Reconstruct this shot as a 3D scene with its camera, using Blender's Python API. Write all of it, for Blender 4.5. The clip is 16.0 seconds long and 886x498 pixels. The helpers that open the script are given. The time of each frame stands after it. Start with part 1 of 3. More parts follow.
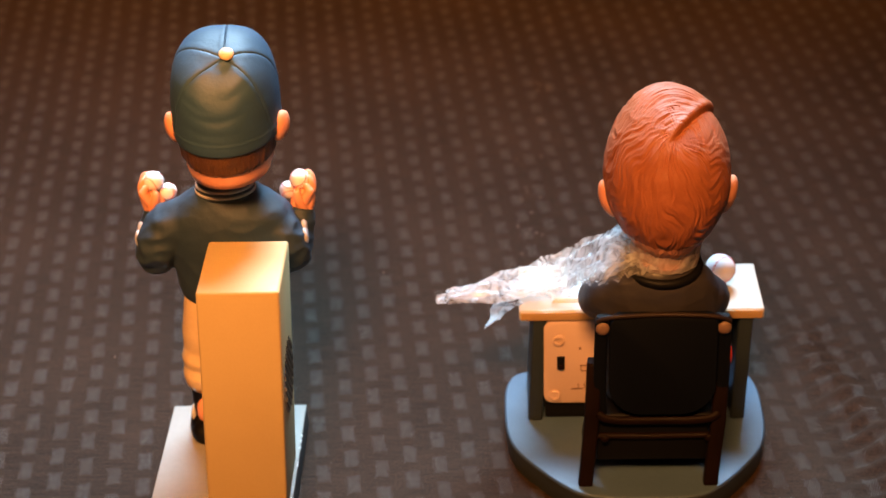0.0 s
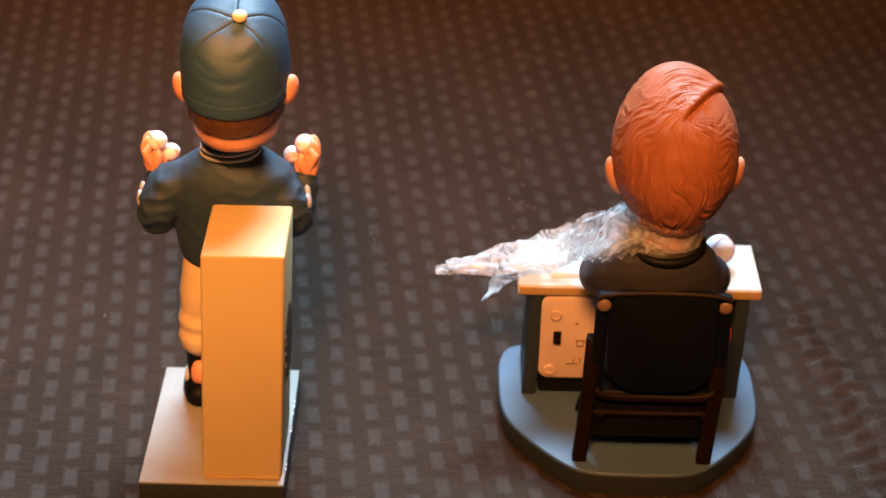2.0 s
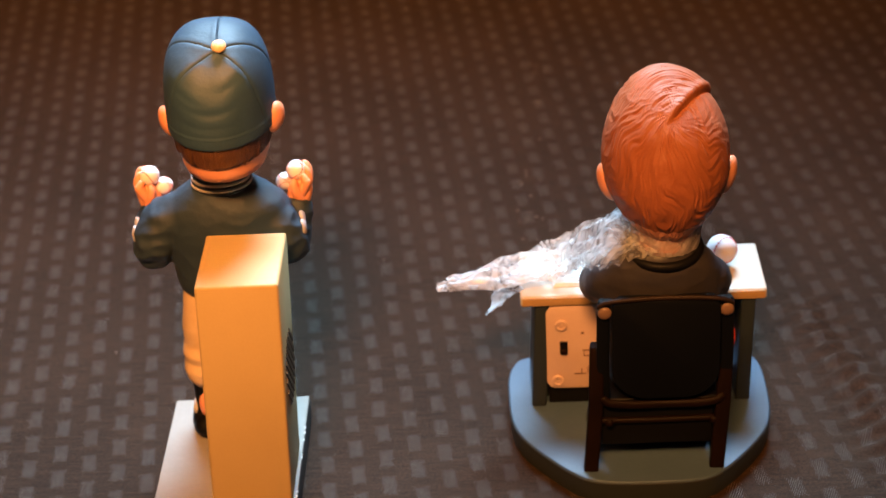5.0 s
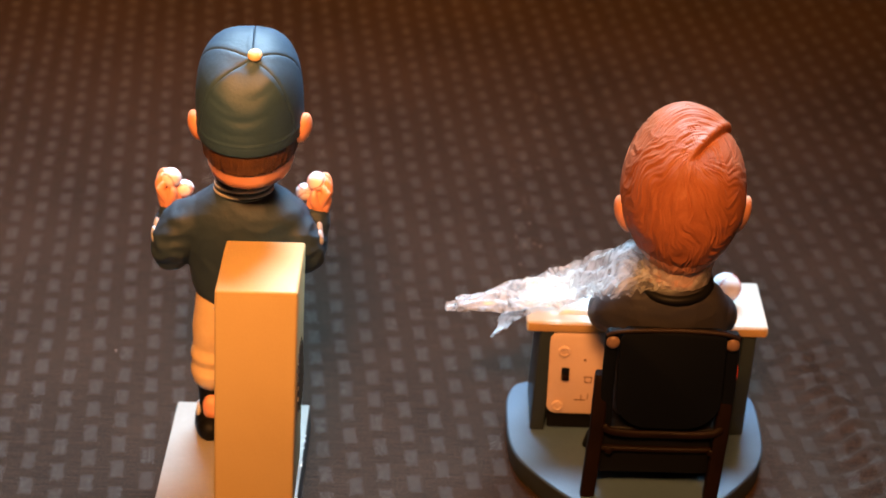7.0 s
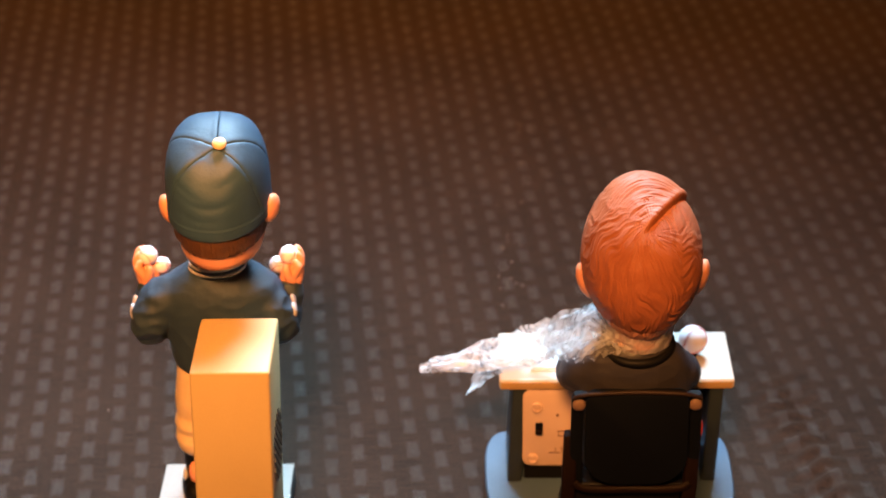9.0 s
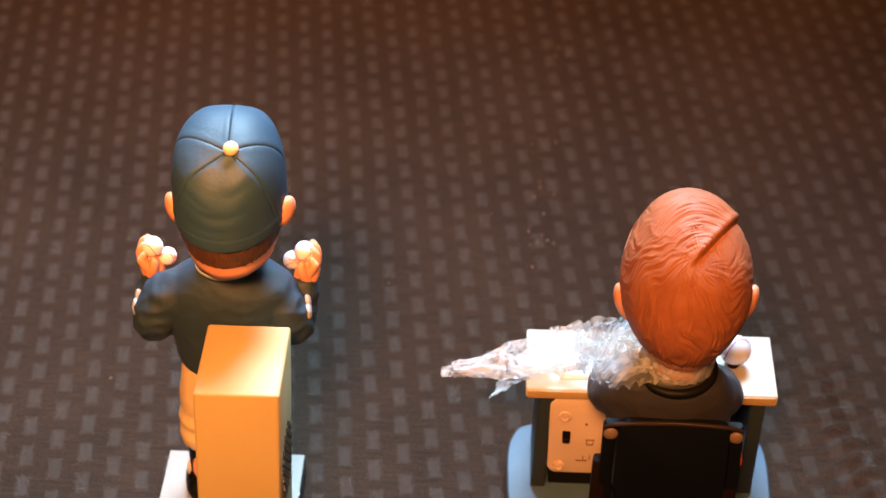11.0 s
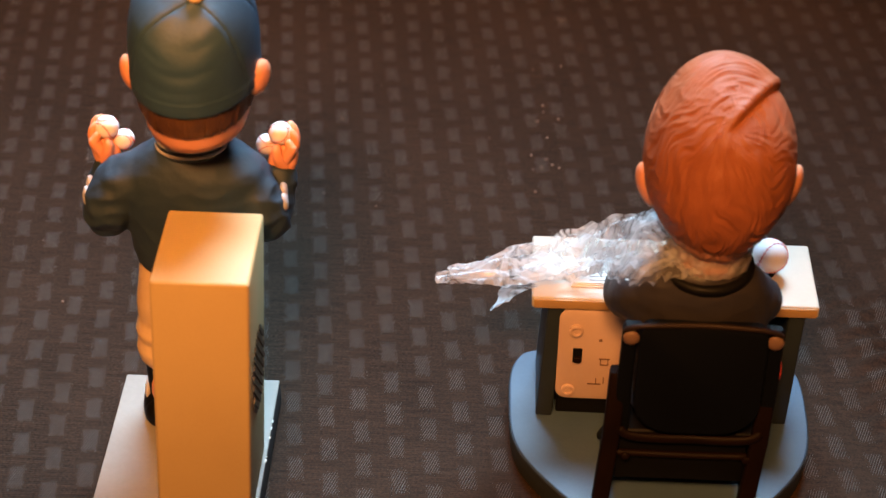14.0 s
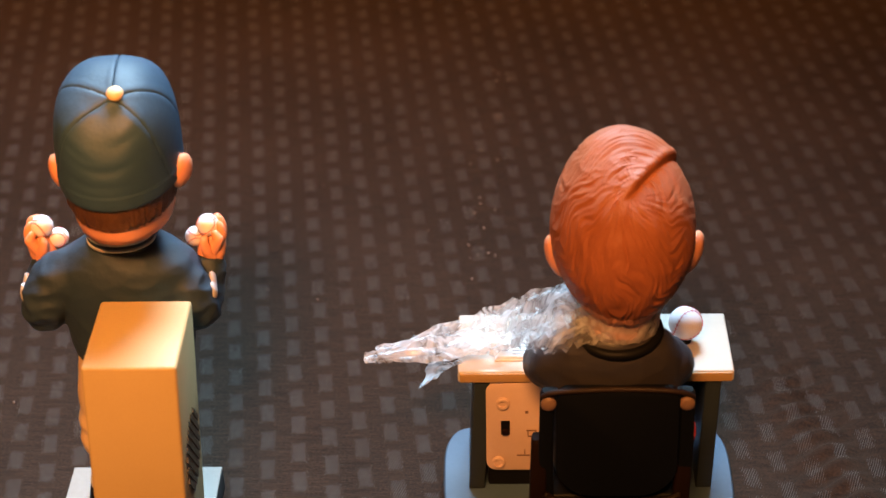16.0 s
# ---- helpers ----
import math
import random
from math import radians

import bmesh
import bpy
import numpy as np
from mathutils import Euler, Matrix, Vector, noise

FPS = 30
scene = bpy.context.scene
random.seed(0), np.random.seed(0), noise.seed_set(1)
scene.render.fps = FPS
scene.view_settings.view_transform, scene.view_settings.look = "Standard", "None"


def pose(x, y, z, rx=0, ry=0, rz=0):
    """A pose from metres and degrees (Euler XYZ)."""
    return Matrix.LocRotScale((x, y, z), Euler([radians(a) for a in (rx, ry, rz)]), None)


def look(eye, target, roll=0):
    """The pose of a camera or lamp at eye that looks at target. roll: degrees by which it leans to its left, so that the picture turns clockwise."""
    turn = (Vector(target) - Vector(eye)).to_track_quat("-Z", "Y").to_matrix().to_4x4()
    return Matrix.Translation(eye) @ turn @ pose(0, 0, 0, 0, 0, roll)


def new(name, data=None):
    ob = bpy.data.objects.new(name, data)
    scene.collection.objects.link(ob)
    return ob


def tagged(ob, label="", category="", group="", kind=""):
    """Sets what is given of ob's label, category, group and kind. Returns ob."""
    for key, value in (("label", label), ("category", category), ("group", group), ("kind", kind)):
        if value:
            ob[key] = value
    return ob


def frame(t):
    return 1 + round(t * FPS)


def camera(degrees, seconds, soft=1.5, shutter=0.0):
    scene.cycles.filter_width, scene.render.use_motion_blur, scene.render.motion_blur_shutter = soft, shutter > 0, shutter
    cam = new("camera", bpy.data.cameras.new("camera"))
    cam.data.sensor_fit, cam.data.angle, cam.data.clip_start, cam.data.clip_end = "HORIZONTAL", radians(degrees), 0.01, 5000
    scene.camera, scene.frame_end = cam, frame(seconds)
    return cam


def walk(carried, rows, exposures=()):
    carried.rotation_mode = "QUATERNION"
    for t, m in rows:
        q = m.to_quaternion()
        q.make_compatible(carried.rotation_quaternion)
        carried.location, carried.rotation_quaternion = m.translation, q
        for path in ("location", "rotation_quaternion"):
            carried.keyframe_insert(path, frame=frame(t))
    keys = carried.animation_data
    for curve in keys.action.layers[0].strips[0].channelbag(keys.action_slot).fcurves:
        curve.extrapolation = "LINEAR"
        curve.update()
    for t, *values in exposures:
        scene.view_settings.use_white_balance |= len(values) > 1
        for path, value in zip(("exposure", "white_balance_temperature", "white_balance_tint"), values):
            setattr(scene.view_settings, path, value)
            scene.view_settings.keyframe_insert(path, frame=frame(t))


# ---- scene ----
cam = camera(25.4, 16.0)

PATH = [
    (0, (0.028, -0.725, 0.502), (-0.032, 1.023, -0.469), -1.7),
    (0.5, (0.019, -0.72, 0.503), (-0.028, 1.019, -0.484), -0.9),
    (1, (0.016, -0.72, 0.5), (-0.006, 1.017, -0.491), -0.1),
    (1.5, (0.007, -0.72, 0.502), (-0.002, 1.012, -0.499), 0.7),
    (2, (0.004, -0.724, 0.503), (0.0, 1.008, -0.497), 1.3),
    (2.5, (0.007, -0.723, 0.502), (0.011, 1.011, -0.495), 1.0),
    (3, (0.02, -0.722, 0.502), (-0.021, 1.012, -0.496), -0.7),
    (3.5, (0.037, -0.723, 0.501), (-0.056, 1.009, -0.494), -3.1),
    (4, (0.052, -0.723, 0.499), (-0.056, 1.015, -0.485), -4.5),
    (4.2, (0.045, -0.717, 0.502), (-0.042, 1.016, -0.493), -4.4),
    (6.3, (0.016, -0.726, 0.502), (-0.04, 1.022, -0.469), -1.5),
    (6.5, (0.008, -0.727, 0.503), (-0.021, 1.02, -0.471), -0.4),
    (7, (-0.002, -0.733, 0.507), (-0.003, 1.019, -0.459), 1.6),
    (7.5, (0.014, -0.739, 0.521), (0.015, 1.033, -0.407), 0.0),
    (8, (0.022, -0.743, 0.535), (0.017, 1.032, -0.388), -0.9),
    (8.5, (0.037, -0.729, 0.542), (0.022, 1.003, -0.457), -2.3),
    (8.7, (0.031, -0.728, 0.55), (0.003, 1.0, -0.457), -1.8),
    (10.8, (0.024, -0.65, 0.622), (-0.016, 0.965, -0.556), 1.0),
    (11, (0.024, -0.62, 0.61), (-0.038, 0.973, -0.598), 0.5),
    (11.5, (0.031, -0.565, 0.567), (-0.092, 0.995, -0.679), -2.1),
    (12, (0.036, -0.528, 0.54), (-0.058, 0.983, -0.767), -1.1),
    (12.5, (0.036, -0.522, 0.508), (-0.084, 0.985, -0.802), -2.0),
    (13, (0.031, -0.529, 0.492), (-0.106, 0.999, -0.792), -1.8),
    (13.5, (0.034, -0.556, 0.495), (-0.07, 1.031, -0.717), -1.2),
    (14, (0.019, -0.577, 0.499), (-0.029, 1.052, -0.661), 1.2),
    (14.5, (0.009, -0.582, 0.493), (0.021, 1.065, -0.642), 3.1),
    (15, (0.025, -0.6, 0.5), (0.064, 1.08, -0.585), 2.1),
    (15.5, (0.036, -0.601, 0.501), (0.026, 1.08, -0.582), 0.3),
    (16, (0.05, -0.61, 0.502), (-0.004, 1.088, -0.552), -1.4),
]
cam.data.dof.use_dof, cam.data.dof.focus_distance, cam.data.dof.aperture_fstop = True, 0.755, 13.5
walk(cam, [(t, look(eye, aim, roll)) for t, eye, aim, roll in PATH],
     [(0.0, 0.58), (4.0, 0.52), (6.5, 0.55), (7.5, 0.66), (8.5, 0.70), (11.0, 0.69), (12.0, 0.48), (13.0, 0.32), (14.0, 0.26), (16.0, 0.37)])
# ---- world and lights ----
world = bpy.data.worlds.new("world")
scene.world = world
world.use_nodes = True
sky = world.node_tree.nodes.new("ShaderNodeTexSky")
sky.sky_type, sky.sun_disc, sky.sun_elevation, sky.sun_rotation = "NISHITA", False, radians(30), radians(20)
world.node_tree.links.new(sky.outputs["Color"], world.node_tree.nodes["Background"].inputs["Color"])
world.node_tree.nodes["Background"].inputs["Strength"].default_value = 0.08


def area_lamp(name, eye, target, size, size_y, watts, colour, spread=180):
    data = bpy.data.lights.new(name, "AREA")
    data.shape, data.size, data.size_y, data.energy, data.color = "RECTANGLE", size, size_y, watts, colour
    data.spread = radians(spread)
    ob = new(name, data)
    ob.matrix_world = look(eye, target)
    return ob


# cool slanting light from ahead and overhead, warm lamp behind and a little to one side of the viewer
# the overhead opening is made up; narrow spread keeps cool light off the far cloth
area_lamp("cool_overhead_lamp", (0.00, 0.78, 1.40), (-0.16, -0.34, 0.05), 0.8, 0.44, 9.7, (0.49, 0.74, 0.94), 50)
area_lamp("warm_room_lamp", (-0.14, -1.05, 1.39), (-0.14, 0.95, 0.0), 0.42, 0.42, 11.3, (1.0, 0.40, 0.105), 52)


# ---- materials ----
def material(name, colour, rough=0.5, second=None, scale=40.0, fine=600.0, bump=0.15, depth=0.0004, metal=0.0, coat=0.0, spec=0.35):
    """Paint, resin or plastic: two scales of colour change, fine relief, uneven gloss."""
    m = bpy.data.materials.new(name)
    m.use_nodes = True
    n, l = m.node_tree.nodes, m.node_tree.links
    b = n["Principled BSDF"]
    tc = n.new("ShaderNodeTexCoord")
    big, small = n.new("ShaderNodeTexNoise"), n.new("ShaderNodeTexNoise")
    big.inputs["Scale"].default_value, big.inputs["Detail"].default_value = scale, 4
    small.inputs["Scale"].default_value, small.inputs["Detail"].default_value = fine, 3
    for t in (big, small):
        l.new(tc.outputs["Object"], t.inputs["Vector"])
    add = n.new("ShaderNodeMath")
    add.operation = "MULTIPLY_ADD"
    l.new(small.outputs["Fac"], add.inputs[0])
    add.inputs[1].default_value = 0.35
    l.new(big.outputs["Fac"], add.inputs[2])
    ramp = n.new("ShaderNodeMapRange")
    ramp.inputs["From Min"].default_value, ramp.inputs["From Max"].default_value = 0.45, 0.95
    l.new(add.outputs[0], ramp.inputs["Value"])
    mix = n.new("ShaderNodeMix")
    mix.data_type = "RGBA"
    second = second or tuple(c * 0.82 for c in colour)
    mix.inputs[6].default_value, mix.inputs[7].default_value = (*colour, 1), (*second, 1)
    l.new(ramp.outputs[0], mix.inputs[0])
    l.new(mix.outputs[2], b.inputs["Base Color"])
    gloss = n.new("ShaderNodeMapRange")
    gloss.inputs["To Min"].default_value, gloss.inputs["To Max"].default_value = rough - 0.07, rough + 0.1
    l.new(big.outputs["Fac"], gloss.inputs["Value"])
    l.new(gloss.outputs[0], b.inputs["Roughness"])
    b.inputs["Specular IOR Level"].default_value = spec
    b.inputs["Metallic"].default_value, b.inputs["Coat Weight"].default_value = metal, coat
    rel = n.new("ShaderNodeBump")
    rel.inputs["Strength"].default_value, rel.inputs["Distance"].default_value = bump, depth
    l.new(small.outputs["Fac"], rel.inputs["Height"])
    l.new(rel.outputs[0], b.inputs["Normal"])
    return m


def cloth_material():
    """Dark brown cloth with staggered columns of paler, diagonally ribbed, glossier blocks."""
    m = bpy.data.materials.new("woven_cloth")
    m.use_nodes = True
    n, l = m.node_tree.nodes, m.node_tree.links
    b = n["Principled BSDF"]

    def op(kind, a, c=None, d=None):
        q = n.new("ShaderNodeMath")
        q.operation = kind
        for k, v in enumerate((a, c, d)):
            if v is None:
                continue
            if isinstance(v, (int, float)):
                q.inputs[k].default_value = v
            else:
                l.new(v, q.inputs[k])
        return q.outputs[0]

    tc = n.new("ShaderNodeTexCoord")
    warp = n.new("ShaderNodeTexNoise")
    warp.inputs["Scale"].default_value = 24
    l.new(tc.outputs["Object"], warp.inputs["Vector"])
    shift = n.new("ShaderNodeVectorMath")
    shift.operation = "MULTIPLY_ADD"
    l.new(warp.outputs["Color"], shift.inputs[0])
    shift.inputs[1].default_value = (0.0028, 0.0028, 0)
    l.new(tc.outputs["Object"], shift.inputs[2])
    sep = n.new("ShaderNodeSeparateXYZ")
    l.new(shift.outputs[0], sep.inputs[0])
    x, y = sep.outputs["X"], sep.outputs["Y"]
    qx = op("MULTIPLY_ADD", y, 0.115, x)
    qy = op("MULTIPLY_ADD", x, -0.115, y)
    u = op("MULTIPLY_ADD", qx, 1 / 0.0131, 0.0527 / 0.0131 + 0.5)
    col = op("FLOOR", u)
    half = op("MULTIPLY", op("FLOORED_MODULO", col, 2.0), 0.5)
    v = op("ADD", op("MULTIPLY_ADD", qy, 1 / 0.0195, 0.5 - 0.0241 / 0.0195), half)
    rag = n.new("ShaderNodeTexNoise")
    rag.inputs["Scale"].default_value = 1000
    l.new(tc.outputs["Object"], rag.inputs["Vector"])
    ragged = op("MULTIPLY_ADD", rag.outputs["Fac"], 0.5, -0.25)
    du = op("ADD", op("ABSOLUTE", op("SUBTRACT", op("FRACT", u), 0.5)), ragged)
    dv = op("ADD", op("ABSOLUTE", op("SUBTRACT", op("FRACT", v), 0.5)), ragged)
    mu, mv = n.new("ShaderNodeMapRange"), n.new("ShaderNodeMapRange")
    for q, w, src in ((mu, 0.215, du), (mv, 0.31, dv)):
        q.interpolation_type = "SMOOTHSTEP"
        q.inputs["From Min"].default_value, q.inputs["From Max"].default_value = w + 0.035, w - 0.035
        l.new(src, q.inputs["Value"])
    block = op("MULTIPLY", mu.outputs[0], mv.outputs[0])
    rib = op("SINE", op("MULTIPLY", op("MULTIPLY_ADD", qx, -2.1, qy), 2 * math.pi / 0.0022))
    rib = op("POWER", op("MULTIPLY_ADD", rib, 0.5, 0.5), 4.6)
    ground_rib = op("MULTIPLY_ADD", op("SINE", op("MULTIPLY", qy, 2 * math.pi / 0.0011)), 0.5, 0.5)
    thread = op("MULTIPLY", block, rib)
    tone = n.new("ShaderNodeTexNoise")
    tone.inputs["Scale"].default_value, tone.inputs["Detail"].default_value = 9, 5
    l.new(tc.outputs["Object"], tone.inputs["Vector"])
    streak = n.new("ShaderNodeTexNoise")
    sm = n.new("ShaderNodeMapping")
    sm.inputs["Scale"].default_value = (60, 620, 1)
    l.new(tc.outputs["Object"], sm.inputs["Vector"])
    l.new(sm.outputs[0], streak.inputs["Vector"])
    streak.inputs["Scale"].default_value, streak.inputs["Detail"].default_value = 1, 3
    base = n.new("ShaderNodeMix")
    base.data_type = "RGBA"
    base.inputs[6].default_value, base.inputs[7].default_value = (0.0078, 0.0052, 0.0039, 1), (0.046, 0.0268, 0.0172, 1)
    l.new(op("MULTIPLY_ADD", rag.outputs["Fac"], 1.7, op("MULTIPLY_ADD", streak.outputs["Fac"], 0.95, op("MULTIPLY_ADD", tone.outputs["Fac"], 0.7, -1.22))), base.inputs[0])
    mix = n.new("ShaderNodeMix")
    mix.data_type = "RGBA"
    mix.inputs[7].default_value = (0.080, 0.068, 0.060, 1)
    l.new(base.outputs[2], mix.inputs[6])
    l.new(op("MULTIPLY", op("MULTIPLY_ADD", thread, 1.0, op("MULTIPLY", block, 0.015)), op("MULTIPLY_ADD", rag.outputs["Fac"], 2.4, -0.25)), mix.inputs[0])
    l.new(mix.outputs[2], b.inputs["Base Color"])
    l.new(op("MULTIPLY_ADD", thread, -0.40, 0.78), b.inputs["Roughness"])
    l.new(op("MULTIPLY_ADD", thread, 0.75, 0.05), b.inputs["Specular IOR Level"])
    b.inputs["Sheen Weight"].default_value, b.inputs["Sheen Roughness"].default_value = 0.02, 0.5
    rel = n.new("ShaderNodeBump")
    rel.inputs["Strength"].default_value, rel.inputs["Distance"].default_value = 0.7, 0.0005
    l.new(op("ADD", thread, op("MULTIPLY_ADD", streak.outputs["Fac"], 0.6, op("MULTIPLY", ground_rib, 0.15))), rel.inputs["Height"])
    l.new(rel.outputs[0], b.inputs["Normal"])
    return m


def wrap_material(thin, thick):
    """Thin clear crumpled plastic: mostly see-through, with milky and glossy folds."""
    m = bpy.data.materials.new("clear_plastic")
    m.use_nodes = True
    n, l = m.node_tree.nodes, m.node_tree.links
    b, out = n["Principled BSDF"], n["Material Output"]
    b.inputs["Base Color"].default_value = (0.74, 0.76, 0.80, 1)
    b.inputs["Roughness"].default_value = 0.24
    b.inputs["Specular IOR Level"].default_value = 0.6
    tl, clear, both, mix = (n.new("ShaderNode" + k) for k in ("BsdfTranslucent", "BsdfTransparent", "MixShader", "MixShader"))
    tl.inputs["Color"].default_value = (0.85, 0.87, 0.9, 1)
    tex, ramp, tc = n.new("ShaderNodeTexNoise"), n.new("ShaderNodeMapRange"), n.new("ShaderNodeTexCoord")
    tex.inputs["Scale"].default_value, tex.inputs["Detail"].default_value, tex.inputs["Distortion"].default_value = 58, 3.5, 1.3
    fold = n.new("ShaderNodeMath")
    fold.operation = "PINGPONG"
    fold.inputs[1].default_value = 0.12
    ramp.inputs["From Min"].default_value, ramp.inputs["From Max"].default_value = 0.110, 0.015
    ramp.inputs["To Min"].default_value, ramp.inputs["To Max"].default_value = thin, thick
    l.new(tc.outputs["Object"], tex.inputs["Vector"])
    l.new(tex.outputs["Fac"], fold.inputs[0])
    l.new(fold.outputs[0], ramp.inputs["Value"])
    both.inputs[0].default_value = 0.66
    l.new(b.outputs[0], both.inputs[1]), l.new(tl.outputs[0], both.inputs[2])
    l.new(ramp.outputs[0], mix.inputs[0])
    l.new(clear.outputs[0], mix.inputs[1]), l.new(both.outputs[0], mix.inputs[2])
    l.new(mix.outputs[0], out.inputs["Surface"])
    rel = n.new("ShaderNodeBump")
    rel.inputs["Strength"].default_value, rel.inputs["Distance"].default_value = 0.3, 0.002
    l.new(tex.outputs["Fac"], rel.inputs["Height"])
    l.new(rel.outputs[0], b.inputs["Normal"])
    return m


CLOTH, WRAP = cloth_material(), wrap_material(0.22, 0.82)
WRAP_THIN = wrap_material(0.10, 0.60)
WRAP_MILKY = wrap_material(0.50, 0.82)
WALL = material("wall_paint", (0.30, 0.22, 0.16), 0.8, scale=3, fine=120)
TAN = material("tan_paint", (0.54, 0.392, 0.190), 0.5, (0.50, 0.358, 0.170), scale=30, fine=900, bump=0.12)
GREY = material("grey_paint", (0.30, 0.275, 0.245), 0.55, (0.25, 0.225, 0.200), scale=35)
BLUE_GREY = material("blue_grey_paint", (0.064, 0.106, 0.168), 0.45, (0.051, 0.088, 0.142), scale=30)
SIDE = material("dark_slate_side", (0.020, 0.025, 0.028), 0.5, scale=50)
SLATE = material("slate_paint", (0.017, 0.025, 0.032), 0.45, scale=40)
DESK_TOP = material("cream_paint", (0.47, 0.425, 0.365), 0.5, (0.42, 0.375, 0.32), scale=25)
DESK_EDGE = material("tan_edge", (0.38, 0.24, 0.11), 0.45, scale=60)
BLACK = material("black_paint", (0.0038, 0.0038, 0.0048), 0.5, scale=60, spec=0.12)
CHAIR_BACK = material("blue_black_paint", (0.0030, 0.0038, 0.0062), 0.5, (0.0024, 0.0031, 0.0052), scale=60, spec=0.10)
DARK_WOOD = material("dark_brown_paint", (0.0062, 0.0030, 0.0024), 0.5, (0.0095, 0.0043, 0.0031), scale=70, spec=0.08)
# paler than the rest of the chair: the rail's lit edge is put into its colour
RAIL = material("lit_edge_brown", (0.022, 0.013, 0.010), 0.5, (0.016, 0.009, 0.007), scale=90, spec=0.15)
NAVY = material("navy_cloth_paint", (0.020, 0.036, 0.057), 0.58, (0.015, 0.028, 0.046), scale=60, bump=0.3, spec=0.42)
CAP = material("navy_cap_paint", (0.031, 0.066, 0.110), 0.54, (0.022, 0.049, 0.084), scale=50, bump=0.3, spec=0.38)
CHARCOAL = material("charcoal_shirt_paint", (0.025, 0.022, 0.026), 0.48, scale=60, bump=0.3, spec=0.5)
SKIN = material("skin_tone_resin", (0.72, 0.305, 0.175), 0.45, (0.68, 0.27, 0.15), scale=40)
BROWN_HAIR = material("dark_brown_hair", (0.060, 0.022, 0.009), 0.5, (0.11, 0.045, 0.015), scale=260, fine=1500, bump=0.6, depth=0.001)
RED_HAIR = material("auburn_hair", (0.29, 0.090, 0.036), 0.58, (0.22, 0.060, 0.022), scale=90, fine=900)
CREAM = material("cream_trousers", (0.68, 0.50, 0.30), 0.5, (0.60, 0.41, 0.22), scale=110)
WHITE = material("white_paint", (0.78, 0.75, 0.71), 0.4, (0.72, 0.68, 0.64), scale=120)
BALL_WHITE = material("ball_white", (0.80, 0.75, 0.79), 0.42, (0.74, 0.67, 0.70), scale=120)
RED = material("red_stitch", (0.55, 0.05, 0.035), 0.45)
PLASTIC = material("ivory_plastic", (0.55, 0.40, 0.33), 0.4, (0.51, 0.365, 0.30), scale=50)
PEACH = material("peach_bolt", (0.17, 0.10, 0.07), 0.45)
PAPER = material("white_paper", (0.82, 0.79, 0.75), 0.7)
STRIPE = material("pale_stripe", (0.50, 0.48, 0.50), 0.5)
LINT_AND_GLINT = material("pale_lint_glint", (0.20, 0.15, 0.12), 0.5, scale=300)
INK = material("grey_print", (0.30, 0.22, 0.20), 0.6)
GRILLE = material("grille_brown", (0.09, 0.058, 0.03), 0.5, scale=200)


# ---- mesh helpers ----
def ob_from(bm, name, mats, smooth=None):
    me = bpy.data.meshes.new(name)
    bmesh.ops.recalc_face_normals(bm, faces=bm.faces)
    bm.to_mesh(me)
    bm.free()
    for m in mats if isinstance(mats, (list, tuple)) else [mats]:
        me.materials.append(m)
    if smooth is not None:
        me.shade_smooth()
        me.set_sharp_from_angle(angle=radians(smooth))
    return new(name, me)


def part(name, bm, mat, parent, label="", smooth=40):
    ob = ob_from(bm, name, mat, smooth)
    ob.parent = parent
    if label:
        tagged(ob, label)
    return ob


def thing(name, label, category, base=(0, 0, 0), group=""):
    ob = new(name)
    ob.empty_display_size = 0.01
    return tagged(ob, label, category, group)


def slab(lo, hi, bevel=0.0008, taper=0.0, bm=None, seg=3):
    """A bevelled block between two corners; taper draws the top in."""
    bm = bm or bmesh.new()
    (x0, y0, z0), (x1, y1, z1) = lo, hi
    t = taper
    vs = [bm.verts.new(p) for p in ((x0, y0, z0), (x1, y0, z0), (x1, y1, z0), (x0, y1, z0),
                                    (x0 + t, y0 + t, z1), (x1 - t, y0 + t, z1), (x1 - t, y1 - t, z1), (x0 + t, y1 - t, z1))]
    fs = [bm.faces.new([vs[i] for i in f]) for f in ((3, 2, 1, 0), (4, 5, 6, 7), (0, 1, 5, 4), (1, 2, 6, 5), (2, 3, 7, 6), (3, 0, 4, 7))]
    if bevel:
        bmesh.ops.bevel(bm, geom=list({e for f in fs for e in f.edges}), offset=bevel, segments=seg, profile=0.5, affect="EDGES")
    return bm


def lean(bm, k, z0):
    """Leans a piece sideways by k over its height."""
    for v in bm.verts:
        v.co.x += k * (v.co.z - z0)
    return bm


def prism(outline, z0, z1, bevel, bm=None, flare=0.0, centre=(0, 0)):
    """An upright prism over a closed outline, its upper edge rounded; flare widens its foot."""
    bm = bm or bmesh.new()
    cx, cy = centre
    rows = [(z0, 1 + flare, 0)]
    for k in range(5):
        a = k / 4 * math.pi / 2
        rows.append((z1 - bevel + bevel * math.sin(a), 1.0, bevel * (1 - math.cos(a))))
    rings = []
    for z, s, inset in rows:
        ring = []
        for x, y in outline:
            d = math.hypot(x - cx, y - cy)
            k = s * (d - inset) / d
            ring.append(bm.verts.new((cx + (x - cx) * k, cy + (y - cy) * k, z)))
        rings.append(ring)
    n = len(outline)
    for a, b in zip(rings, rings[1:]):
        for i in range(n):
            bm.faces.new((a[i], a[(i + 1) % n], b[(i + 1) % n], b[i]))
    bm.faces.new(rings[-1])
    bm.faces.new(rings[0][::-1])
    return bm


